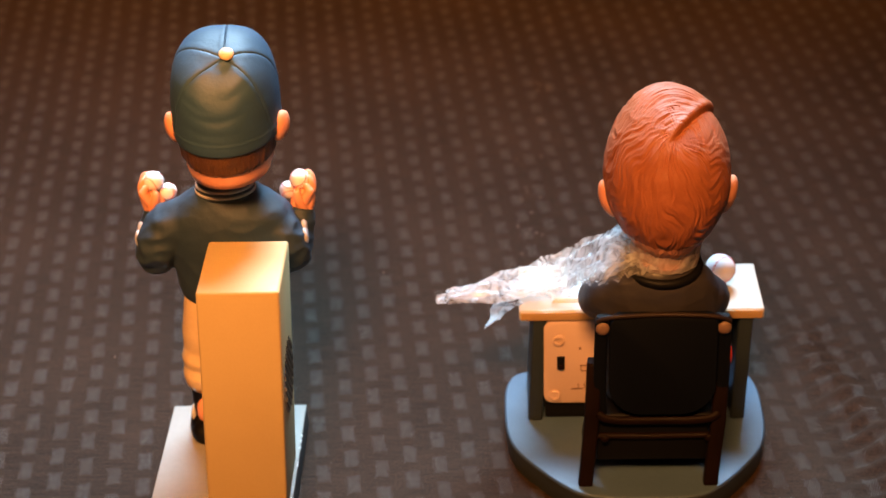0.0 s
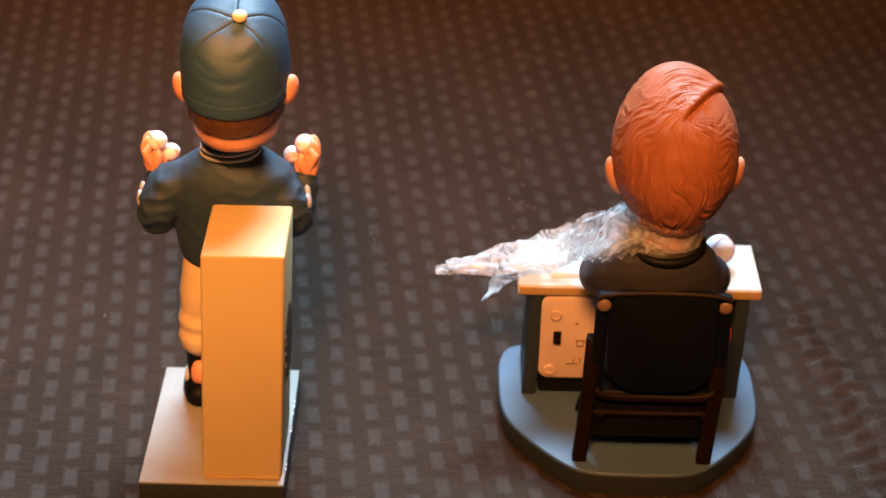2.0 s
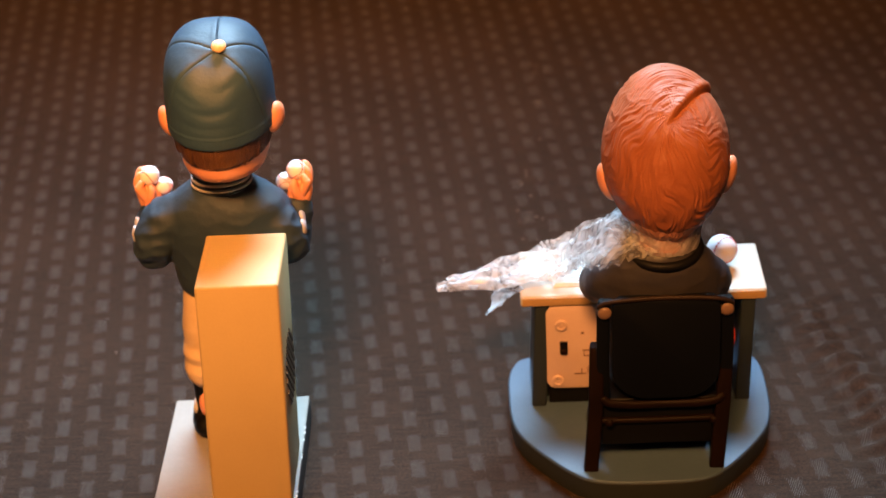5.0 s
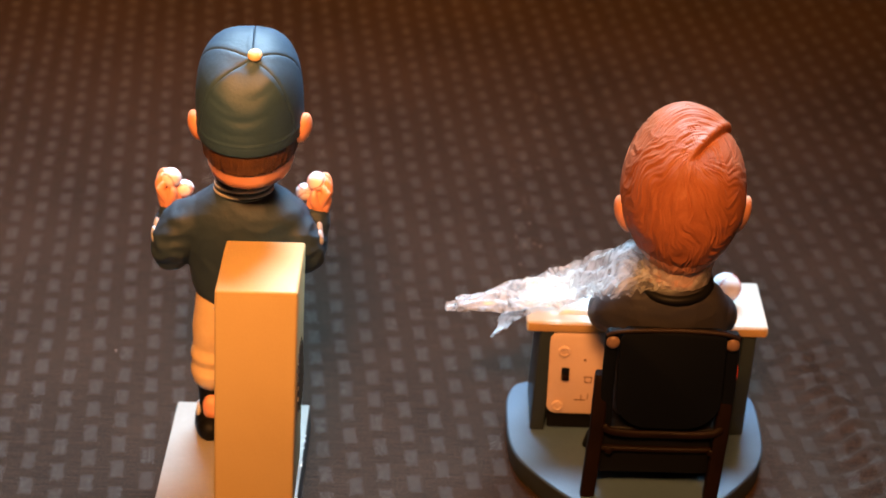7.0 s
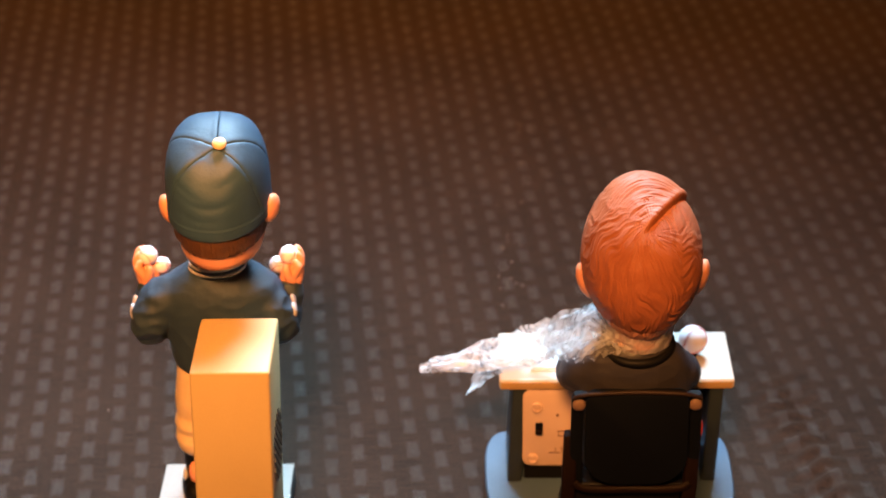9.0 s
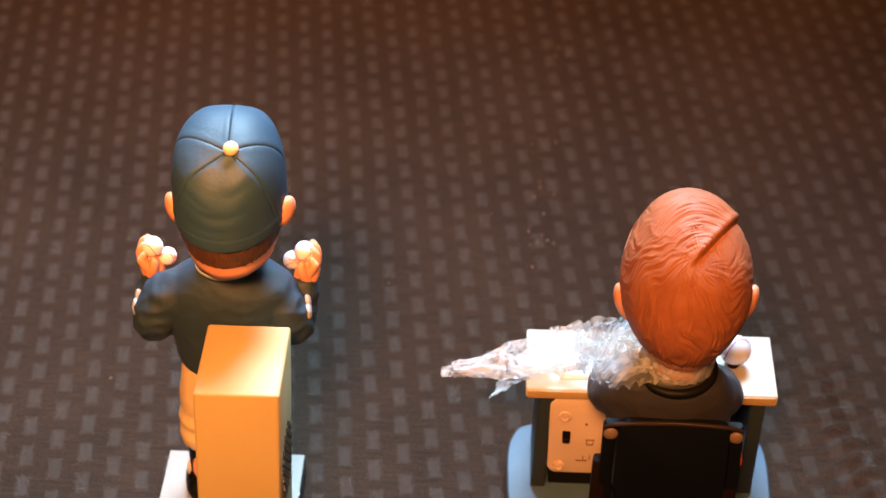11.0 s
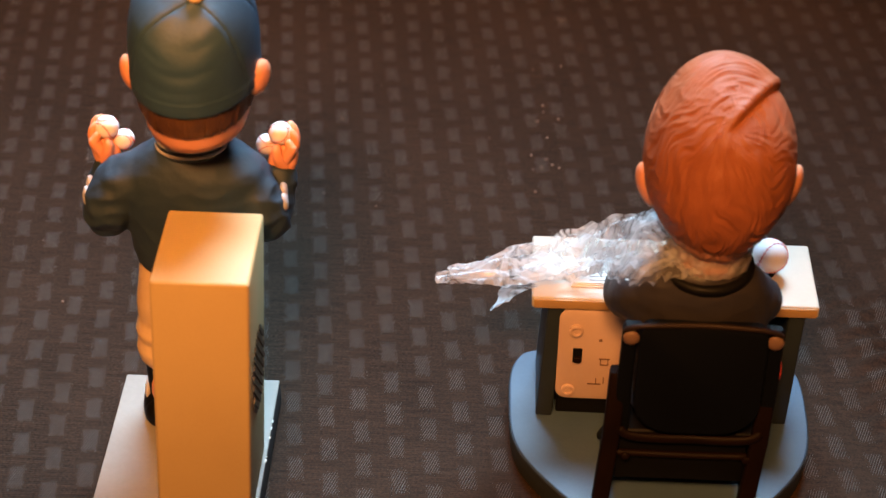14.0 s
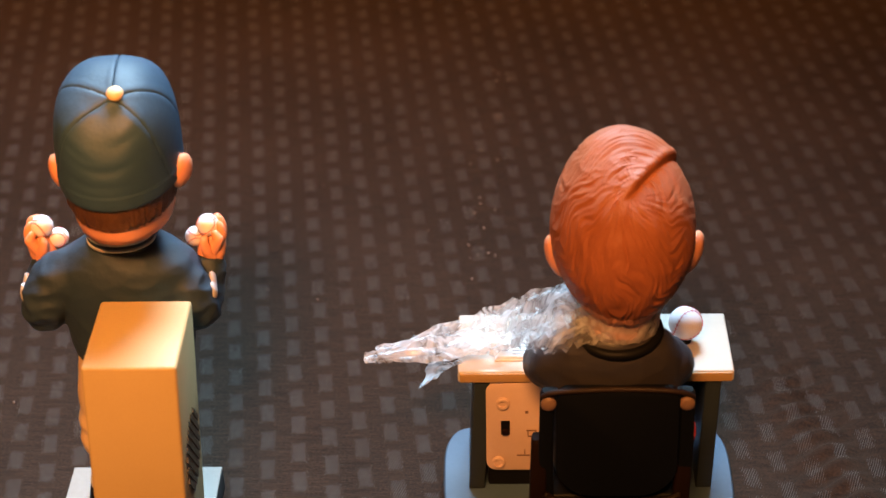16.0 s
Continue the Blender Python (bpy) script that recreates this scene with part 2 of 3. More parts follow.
def smooth_outline(points, steps=10):
    """A closed Catmull-Rom line through a few corners."""
    out, n = [], len(points)
    for i in range(n):
        p0, p1, p2, p3 = (Vector(points[(i + k - 1) % n]) for k in range(4))
        for s in range(steps):
            t = s / steps
            q = 0.5 * (2 * p1 + (p2 - p0) * t + (2 * p0 - 5 * p1 + 4 * p2 - p3) * t * t + (3 * p1 - p0 - 3 * p2 + p3) * t ** 3)
            out.append((q.x, q.y))
    return out


def rounded_rect(x0, y0, x1, y1, radii, steps=7):
    """Outline of a rectangle with its own radius at each corner, from the lower left, anticlockwise."""
    out = []
    for (cx, cy, a0), r in zip(((x0, y0, 180), (x1, y0, 270), (x1, y1, 0), (x0, y1, 90)), radii):
        px = cx + r if cx == x0 else cx - r
        py = cy + r if cy == y0 else cy - r
        for k in range(steps + 1):
            a = radians(a0 + 90 * k / steps)
            out.append((px + r * math.cos(a), py + r * math.sin(a)))
    return out


def plate(outline, y, thick, bevel, bm=None):
    """An upright plate facing -y over an outline in x and z."""
    bm = bm or bmesh.new()
    rings = []
    cx = sum(p[0] for p in outline) / len(outline)
    cz = sum(p[1] for p in outline) / len(outline)
    for dy, inset in ((thick, 0), (bevel, 0), (bevel * 0.3, bevel * 0.3), (0, bevel)):
        ring = []
        for x, z in outline:
            d = math.hypot(x - cx, z - cz)
            k = (d - inset) / d
            ring.append(bm.verts.new((cx + (x - cx) * k, y + dy, cz + (z - cz) * k)))
        rings.append(ring)
    n = len(outline)
    for a, b in zip(rings, rings[1:]):
        for i in range(n):
            bm.faces.new((a[i], a[(i + 1) % n], b[(i + 1) % n], b[i]))
    bm.faces.new(rings[-1])
    bm.faces.new(rings[0][::-1])
    return bm


def tube(bm, points, radii, seg=20, mat=0, flat=1.0, caps=True):
    """A round limb along points with a radius at each, smoothed between them; flat squeezes its depth."""
    P = [Vector(p) for p in points]
    fine = []
    for i in range(len(P) - 1):
        p0, p1, p2, p3 = P[max(i - 1, 0)], P[i], P[i + 1], P[min(i + 2, len(P) - 1)]
        for s in range(5):
            t = s / 5
            q = 0.5 * (2 * p1 + (p2 - p0) * t + (2 * p0 - 5 * p1 + 4 * p2 - p3) * t * t + (3 * p1 - p0 - 3 * p2 + p3) * t ** 3)
            fine.append((q, radii[i] * (1 - t) + radii[i + 1] * t))
    fine.append((P[-1], radii[-1]))
    rings, up = [], Vector((0.13, 1, 0.07)).normalized()
    for i, (q, r) in enumerate(fine):
        d = (fine[min(i + 1, len(fine) - 1)][0] - fine[max(i - 1, 0)][0]).normalized()
        side = d.cross(up).normalized()
        fore = side.cross(d).normalized()
        rings.append([bm.verts.new(q + (side * math.cos(a) + fore * math.sin(a) * flat) * r) for a in (2 * math.pi * k / seg for k in range(seg))])
    faces = []
    for a, b in zip(rings, rings[1:]):
        for i in range(seg):
            faces.append(bm.faces.new((a[i], a[(i + 1) % seg], b[(i + 1) % seg], b[i])))
    if caps:
        for ring, (q, r), (q2, r2) in ((rings[0], fine[0], fine[1]), (rings[-1], fine[-1], fine[-2])):
            d = (q - q2).normalized()
            inner = [bm.verts.new(v.co * 0.4 + q * 0.6 + d * r * 0.55) for v in ring]
            mid = [bm.verts.new(v.co * 0.78 + q * 0.22 + d * r * 0.35) for v in ring]
            for a, b in ((ring, mid), (mid, inner)):
                for i in range(seg):
                    faces.append(bm.faces.new((a[i], a[(i + 1) % seg], b[(i + 1) % seg], b[i])))
            faces.append(bm.faces.new(inner))
    for f in faces:
        f.material_index = mat
    return faces


def lathe(bm, rows, centre, seg=48, mat=0, caps=True, dent=None):
    """Stacked ellipses: rows of z, half width, half depth, shift in y."""
    rings = []
    for z, rx, ry, dy in rows:
        ring = []
        for k in range(seg):
            a = 2 * math.pi * k / seg
            p = Vector((centre[0] + rx * math.cos(a), centre[1] + dy + ry * math.sin(a), z))
            ring.append(bm.verts.new(p + dent(p, a) if dent else p))
        rings.append(ring)
    faces = []
    for a, b in zip(rings, rings[1:]):
        for i in range(seg):
            faces.append(bm.faces.new((a[i], a[(i + 1) % seg], b[(i + 1) % seg], b[i])))
    if caps:
        faces += [bm.faces.new(rings[-1]), bm.faces.new(rings[0][::-1])]
    for f in faces:
        f.material_index = mat
    return faces


def blob(bm, centre, semi, seg=24, mat=0, turn=None, shape=None):
    """An ellipsoid, turned, its surface moved by shape(direction)."""
    rings, M = [], (turn or Matrix.Identity(3))
    c = Vector(centre)
    nv = max(8, seg // 2)
    top = bot = None
    for j in range(nv + 1):
        th = math.pi * j / nv
        n = 1 if j in (0, nv) else seg
        ring = []
        for k in range(n):
            a = 2 * math.pi * k / seg
            d = Vector((math.sin(th) * math.cos(a), math.sin(th) * math.sin(a), math.cos(th)))
            k2 = shape(d) if shape else 1.0
            ring.append(bm.verts.new(c + M @ Vector((d.x * semi[0], d.y * semi[1], d.z * semi[2])) * k2))
        rings.append(ring)
    faces = []
    for a, b in zip(rings, rings[1:]):
        for k in range(seg):
            q = [a[k % len(a)], a[(k + 1) % len(a)], b[(k + 1) % len(b)], b[k % len(b)]]
            q = [v for i, v in enumerate(q) if v not in q[:i]]
            faces.append(bm.faces.new(q))
    for f in faces:
        f.material_index = mat
    return faces


def fuse(bm, make, mat, voxel=0.0008, folds=0.0003, creased=lambda p: 1.0):
    """Melts overlapping limbs into one smooth garment with soft folds and adds it to bm."""
    raw = bmesh.new()
    make(raw)
    bmesh.ops.recalc_face_normals(raw, faces=raw.faces)
    me = bpy.data.meshes.new("garment")
    raw.to_mesh(me)
    raw.free()
    ob = new("garment", me)
    m = ob.modifiers.new("remesh", "REMESH")
    m.mode, m.voxel_size = "VOXEL", voxel
    m = ob.modifiers.new("smooth", "SMOOTH")
    m.factor, m.iterations = 0.6, 9
    out = bpy.data.meshes.new_from_object(ob.evaluated_get(bpy.context.evaluated_depsgraph_get()))
    bpy.data.objects.remove(ob)
    nv, nf = len(bm.verts), len(bm.faces)
    bm.from_mesh(out)
    bm.verts.ensure_lookup_table(), bm.faces.ensure_lookup_table()
    bm.normal_update()
    moved = [(v, v.normal * folds * creased(v.co) * (1 - 2.2 * abs(noise.noise(Vector((v.co.x * 90, v.co.y * 90, v.co.z * 150)))) + 0.5 * noise.noise(v.co * 260))) for v in bm.verts[nv:]]
    for v, d in moved:
        v.co += d
    for f in bm.faces[nf:]:
        f.material_index = mat


# ---- the setting: cloth-covered surface, added unseen walls and ceiling ----
def cloth_height(x, y):
    far = max(0.0, 1 - math.hypot(x - 0.20, (y - 0.02) * 0.7) / 0.11)
    wave = 0.0012 * far * math.sin((x * 0.9 + y * 0.35) * 150)
    d = (x - 0.165) * 0.94 + (y - 0.096) * 0.33
    along = max(0.0, 1 - abs(y - 0.03) / 0.12)
    wave += along * (0.0030 * math.exp(-(d / 0.0075) ** 2) + 0.0028 * math.exp(-((d - 0.024) / 0.007) ** 2) + 0.0024 * math.exp(-((d - 0.047) / 0.008) ** 2))
    dx = x - 0.182 + 0.125 * (y - 0.05)
    span = max(0.0, min(1.0, (y + 0.07) / 0.03, (0.115 - y) / 0.03))
    wave += 0.0017 * span * math.exp(-(dx / 0.013) ** 2) * math.sin((y - 0.45 * dx) * 2 * math.pi / 0.0108)
    crease = 0.0011 * math.exp(-((x - 0.033 - 0.055 * y) / 0.006) ** 2) * min(1, max(0, (y - 0.09) / 0.08))
    soft = 0.0010 * noise.noise(Vector((x * 9, y * 9, 0))) * min(1.0, max(0.0, (abs(x) - 0.14) / 0.1) + max(0.0, (y - 0.1) / 0.2))
    return wave + crease + soft


bm = bmesh.new()
steps = lambda a, b, d: [a + (b - a) * i / round((b - a) / d) for i in range(round((b - a) / d))]
GX = [-1.6, -1.2, -0.9, -0.7] + steps(-0.55, 0.13, 0.0085) + steps(0.13, 0.28, 0.0025) + steps(0.28, 0.56, 0.0085) + [0.7, 0.9, 1.2, 1.6]
GY = [-1.7, -1.2, -0.8, -0.5] + steps(-0.30, -0.10, 0.0085) + steps(-0.10, 0.17, 0.0022) + steps(0.17, 0.86, 0.0085) + [1.0, 1.3, 1.6, 2.0]
grid = [[bm.verts.new((x, y, cloth_height(x, y) if abs(x) < 0.56 and -0.31 < y < 0.86 else 0.0)) for x in GX] for y in GY]
for j in range(len(GY) - 1):
    for i in range(len(GX) - 1):
        bm.faces.new((grid[j][i], grid[j][i + 1], grid[j + 1][i + 1], grid[j + 1][i]))
ground = ob_from(bm, "ground", CLOTH, 180)
tagged(ground, "dark brown woven cloth with paler staggered ribbed blocks", "cloth", kind="structure")

# walls out of view, made up; dark brown holds bounce and reflections down
for nm, lo, hi in (("wall_west", (-1.72, -1.7, 0), (-1.6, 2.0, 1.44)), ("wall_east", (1.6, -1.7, 0), (1.72, 2.0, 1.44)),
                   ("wall_south", (-1.72, -1.82, 0), (1.72, -1.7, 1.44)), ("wall_north", (-1.72, 2.0, 0), (1.72, 2.12, 1.44))):
    tagged(ob_from(slab(lo, hi, 0), nm, WALL), "plain brown unseen wall, added to keep reflections dark", "wall", kind="structure")
# low ceiling out of view, added to close the room round the lamps
bm = bmesh.new()
for lo, hi in (((-1.72, -1.82, 1.44), (-0.55, 2.12, 1.54)), ((0.55, -1.82, 1.44), (1.72, 2.12, 1.54)),
               ((-0.55, -1.82, 1.44), (0.55, 0.46, 1.54)), ((-0.55, 1.10, 1.44), (0.55, 2.12, 1.54))):
    slab(lo, hi, 0, bm=bm)
tagged(ob_from(bm, "ceiling", WALL), "plain unseen ceiling, added with an opening above the cool lamp", "ceiling", kind="structure")


# ---- standing figure and its plinth ----
plinth = thing("plinth", "rectangular grey painted base under the standing figure", "base")
part("side_band", slab((-0.1215, -0.0705, 0), (-0.0608, 0.0163, 0.0104), 0.0007, 0.0003), SIDE, plinth, "dark painted sides")
part("top_face", slab((-0.1211, -0.0701, 0.0098), (-0.0612, 0.0159, 0.011), 0.0004), GREY, plinth)
for k in range(7):
    random.seed(20 + k)
    y = -0.066 + random.choice((0.012, 0.03, 0.05)) + random.uniform(-0.009, 0.009)
    cb = bmesh.new()
    blob(cb, (-0.0612, y, 0.0108), (0.0004, random.uniform(0.0003, 0.0012), 0.0003), 8)
    part("paint_chip", cb, WHITE, plinth, "bare white chip on the edge" if k == 0 else "")

cabinet = thing("upright_box", "tall tan painted box standing on the grey base", "box")
part("body", lean(slab((-0.0935, -0.0665, 0.0113), (-0.0606, -0.0245, 0.1180), 0.0013), 0.033, 0.064), TAN, cabinet)
bm = bmesh.new()
slab((-0.0942, -0.0672, 0.0110), (-0.0632, -0.0658, 0.0124), 0.0003, bm=bm)
part("glue_line", bm, DESK_EDGE, cabinet, "glossy orange line along the foot")
gr = bmesh.new()
ring = [(-0.0465 + 0.0150 * math.cos(a), 0.0680 + 0.0168 * math.sin(a)) for a in (2 * math.pi * k / 40 for k in range(40))]
lo_v, hi_v = ([gr.verts.new((x, y, z)) for y, z in ring] for x in (-0.0606, -0.06015))
gr.faces.new(hi_v)
for i in range(40):
    gr.faces.new((lo_v[i], lo_v[(i + 1) % 40], hi_v[(i + 1) % 40], hi_v[i]))
emblem = part("round_emblem", gr, GREY, cabinet, "round emblem of slanting dark bars")
for k in range(9):
    s = -0.013 + 0.00325 * k
    h = math.sqrt(max(0.0, 0.0145 ** 2 - s * s))
    bm = bmesh.new()
    c, d = Vector((-0.0600, -0.0465 + s * 0.75, 0.068 + s * 0.66)), Vector((0, -0.66, 0.75))
    o = Vector((0, 0.75, 0.66)) * 0.00095
    vs = [bm.verts.new(c + d * (a * h) + o * b + Vector((e, 0, 0))) for e in (-0.0001, 0.0004) for a, b in ((-1, -1), (1, -1), (1, 1), (-1, 1))]
    for f in ((0, 1, 2, 3), (4, 5, 6, 7), (0, 1, 5, 4), (1, 2, 6, 5), (2, 3, 7, 6), (3, 0, 4, 7)):
        bm.faces.new([vs[i] for i in f])
    part("bar", bm, GRILLE, emblem)


def standing_figure():
    bm = bmesh.new()
    NV, CP, SK, HR, CR, WH, BK, ST = range(8)
    cx = -0.0865
    # shoes, stockings, breeches
    for sx, lx in ((-1, -0.1030), (1, -0.0800)):
        blob(bm, (lx - 0.002 * -sx, 0.001, 0.0155), (0.0060, 0.0185, 0.0062), 24, BK, shape=lambda d: 1.0 if d.z > -0.6 else 0.97)
        blob(bm, (lx, -0.0112, 0.0158), (0.0062, 0.0066, 0.0054), 24, BK)
        blob(bm, (lx + 0.0008, -0.0085, 0.0248), (0.0042, 0.0042, 0.0062), 24, SK, shape=lambda d: 1 + 0.10 * abs(d.x * d.z))
        blob(bm, (lx + 0.0056 * sx, -0.0030, 0.0205), (0.0014, 0.0048, 0.0038), 16, ST)
        tube(bm, [(lx, -0.003, 0.014), (lx, -0.003, 0.026), (lx, -0.002, 0.040)], [0.0052, 0.0056, 0.0062], mat=BK)
        k = 1 if sx < 0 else 0.3
        tube(bm, [(lx + d * k, -0.001, z) for d, z in ((0.0058, 0.086), (0.0050, 0.074), (0.0030, 0.062), (0.0018, 0.054), (0.0012, 0.0490), (0.0010, 0.0455), (0.0008, 0.0410), (0.0008, 0.0362))],
             [0.0100, 0.0108, 0.0105, 0.0092, 0.0099, 0.0090, 0.0097, 0.0086], 32, CR, flat=1.1)
    # shirt with pale hem line
    lathe(bm, [(0.0640, 0.0150, 0.0110, 0), (0.0670, 0.0184, 0.0136, 0), (0.0715, 0.0196, 0.0148, 0), (0.0762, 0.0198, 0.0150, 0)], (cx - 0.0004, 0), 48, CR)
    lathe(bm, [(0.0756, 0.0188, 0.0142, 0), (0.0758, 0.0201, 0.0154, 0), (0.0768, 0.0202, 0.0155, 0), (0.0770, 0.0190, 0.0144, 0)], (cx - 0.0004, 0), 48, BK)
    lathe(bm, [(0.0769, 0.0190, 0.0144, 0), (0.0771, 0.0206, 0.0159, 0), (0.0780, 0.0207, 0.0160, 0), (0.0783, 0.0190, 0.0144, 0)], (cx - 0.0004, 0), 48, ST)

    def jersey(g):
        lathe(g, [(0.0793, 0.0203, 0.0155, 0), (0.0815, 0.0222, 0.0168, 0), (0.086, 0.0232, 0.0172, 0), (0.0905, 0.0236, 0.0172, 0), (0.096, 0.0246, 0.0174, 0),
                   (0.104, 0.0258, 0.0176, 0), (0.112, 0.0268, 0.0174, 0), (0.118, 0.0270, 0.0166, 0), (0.1220, 0.0250, 0.0154, 0),
                   (0.1260, 0.0192, 0.0138, 0), (0.1290, 0.0140, 0.0122, 0), (0.1305, 0.0112, 0.0108, 0)], (cx, 0), 64)
        for s in (-1, 1):
            X = lambda v: cx + s * v - (0.0026 if s > 0 else 0)
            E = lambda v: X(v) - (0.0030 if s > 0 else 0.0004)
            tube(g, [(X(0.0150), -0.001, 0.1150), (E(0.0240), -0.002, 0.1120), (E(0.0298), -0.004, 0.1040), (E(0.0312), -0.001, 0.0965)], [0.0118, 0.0104, 0.0090, 0.0072], 28)
            tube(g, [(E(0.0316), -0.001, 0.0970), (E(0.0325), 0.005, 0.1040), (X(0.0314), 0.0100, 0.1115)], [0.0072, 0.0072, 0.0062], 28)

    fuse(bm, jersey, NV, creased=lambda p: 1 + 2.2 * max(0.0, min(1.0, (abs(p.x - cx) - 0.022) / 0.006)))
    # ringed collar
    for z, r, m in ((0.1293, 0.0126, NV), (0.1306, 0.0127, ST), (0.1318, 0.0125, NV), (0.1330, 0.0123, ST), (0.1341, 0.0119, NV)):
        lathe(bm, [(z - 0.0007, r - 0.0012, r - 0.0022, 0), (z - 0.0003, r, r - 0.001, 0), (z + 0.0004, r, r - 0.001, 0), (z + 0.0008, r - 0.0012, r - 0.0022, 0)], (cx, -0.001), 48, m)
    tube(bm, [(cx, 0, 0.128), (cx + 0.002, -0.001, 0.138), (cx + 0.004, -0.002, 0.148)], [0.0095, 0.0092, 0.0095], mat=SK)
    # arms bent upwards, palms beside the shoulders
    for s in (-1, 1):
        X = lambda v: cx + s * v - (0.0026 if s > 0 else 0)
        E = lambda v: X(v) - (0.0030 if s > 0 else 0.0004)
        for k, (dy, dz, w) in enumerate(((-0.0035, 0.1078, 0.0030), (0.0005, 0.1098, 0.0026), (0.0030, 0.1050, 0.0022))):
            blob(bm, (E(0.0376 - 0.0006 * k), dy, dz), (0.0016, w, 0.0040), 16, ST, shape=lambda d: 1 + 0.25 * noise.noise(d * 2.5))
        tube(bm, [(X(0.0316), 0.0100, 0.1108), (X(0.0318), 0.0104, 0.1128)], [0.0066, 0.0060], 24, NV)
        tube(bm, [(X(0.0318), 0.0105, 0.1120), (X(0.0330), 0.0114, 0.1170), (X(0.0344), 0.0118, 0.1205)], [0.0046, 0.0052, 0.0046], 24, SK, flat=0.8)
        # four fingers up the outer side of the ball, thumb across its near face
        for dx, dy, dz in ((0.0036, 0.0082, 0.1256), (0.0044, 0.0112, 0.1280), (0.0042, 0.0144, 0.1288), (0.0034, 0.0172, 0.1276)):
            tube(bm, [(X(0.0336), dy * 0.7 + 0.0034, 0.1180), (X(0.0326 + dx), dy, 0.1228), (X(0.0325 + dx), dy, dz - 0.0016), (X(0.0318 + dx * 0.9), dy + 0.0006, dz + 0.0004)],
                 [0.0026, 0.0021, 0.0018, 0.0013], 14, SK)
        tube(bm, [(X(0.0330), 0.0090, 0.1160), (X(0.0318), 0.0072, 0.1196), (X(0.0312), 0.0070, 0.1226), (X(0.0316), 0.0078, 0.1244)], [0.0028, 0.0021, 0.0018, 0.0013], 14, SK)
    # head below the cap
    hx = -0.0827
    lathe(bm, [(0.1415, 0.0060, 0.0120, -0.003), (0.1420, 0.0138, 0.0205, -0.004), (0.1432, 0.0166, 0.0240, -0.004), (0.1465, 0.0177, 0.0256, -0.004),
               (0.1510, 0.0181, 0.0264, -0.004), (0.1570, 0.0190, 0.0272, -0.004), (0.1660, 0.0203, 0.0284, -0.004)], (hx, 0), 56, SK)
    rag = lambda p, a: Vector((math.cos(a), math.sin(a), 0)) * 0.0007 * (noise.noise(Vector((a * 30, p.z * 120, 0))) + 0.5) + Vector((0, 0, 0.0009 * noise.noise(Vector((a * 24, 3, 0)))))
    for f in lathe(bm, [(0.1504, 0.0165, 0.0252, -0.004), (0.1508, 0.0183, 0.0270, -0.004), (0.1528, 0.0190, 0.0273, -0.004), (0.1550, 0.0193, 0.0278, -0.004), (0.1590, 0.0201, 0.0284, -0.004),
                        (0.1650, 0.0207, 0.0292, -0.004)], (hx, 0), 200, HR, dent=rag):
        c = f.calc_center_median()
        f.material_index = HR if c.y < -0.002 + 0.0012 * math.sin(c.z * 900) else SK
    for s in (-1, 1):
        M = Euler((radians(-8), radians(8 * s), radians(-28 * s))).to_matrix()
        blob(bm, (hx + s * 0.0216, -0.0075, 0.1612), (0.0032, 0.0056, 0.0070), 24, SK, M, shape=lambda d: 1 - 0.12 * max(0, -d.z))
    # cap: six panels with sunk seams that meet at a button
    pole = Vector((0.003, -0.0158, 0.0289))
    pole = Vector((pole.x / 0.0218, pole.y / 0.0300, pole.z / 0.0340)).normalized()
    e1 = Vector((1, 0, 0)) - pole * pole.x
    e1.normalize()
    e2 = pole.cross(e1)

    def cap_shape(d):
        a = math.atan2(d.dot(e2), d.dot(e1))
        r = math.acos(max(-1, min(1, d.dot(pole))))
        off = min(abs((a - radians(t) + math.pi) % (2 * math.pi) - math.pi) for t in (18, 90, 162, 207, 333)) * math.sin(r)
        k = 1 - 0.024 * math.exp(-(off / 0.0075) ** 2) + 0.004 * math.exp(-((off - 0.06) / 0.05) ** 2)
        back = max(0.0, -d.y)
        k += 0.007 * back * noise.noise(Vector((d.x * 2.3 + 4.3, d.y * 2, d.z * 5.0 + 1.7)))
        for z0, bend, x0, w, deep in ((0.20, 0.30, 0.0, 0.55, 0.011), (0.44, 0.30, 0.34, 0.22, 0.009), (0.30, 0.35, -0.42, 0.26, 0.012), (0.02, 0.15, -0.15, 0.5, 0.008)):
            k -= deep * math.exp(-((d.z - z0 - bend * d.x * d.x) / 0.045) ** 2 - ((d.x - x0) / w) ** 2) * back
            k += 0.5 * deep * math.exp(-((d.z - z0 - 0.10 - bend * d.x * d.x) / 0.055) ** 2 - ((d.x - x0) / w) ** 2) * back
        flat = math.hypot(d.x, d.z)
        if flat > 0.01:
            k *= 1 + 0.75 * min(1.0, (flat / 0.75) ** 3) * (flat / (abs(d.x) ** 3.1 + abs(d.z) ** 3.1) ** (1 / 3.1) - 1) if d.z > 0 else 1.0
        k -= 0.020 * math.exp(-(((d.x - 0.02) / 0.30) ** 2 + ((d.z - 0.78) / 0.05) ** 2)) * back
        return k * (1.0 + (0.012 if d.z < -0.1 else 0))

    faces = blob(bm, (hx, -0.004, 0.1686), (0.0219, 0.0302, 0.0334), 420, CP, shape=cap_shape)
    drop = [f for f in faces if f.calc_center_median().z < 0.1618 - 0.0016 * math.cos((f.calc_center_median().x - hx) / 0.0216 * 1.4)]
    bmesh.ops.delete(bm, geom=drop, context="FACES")
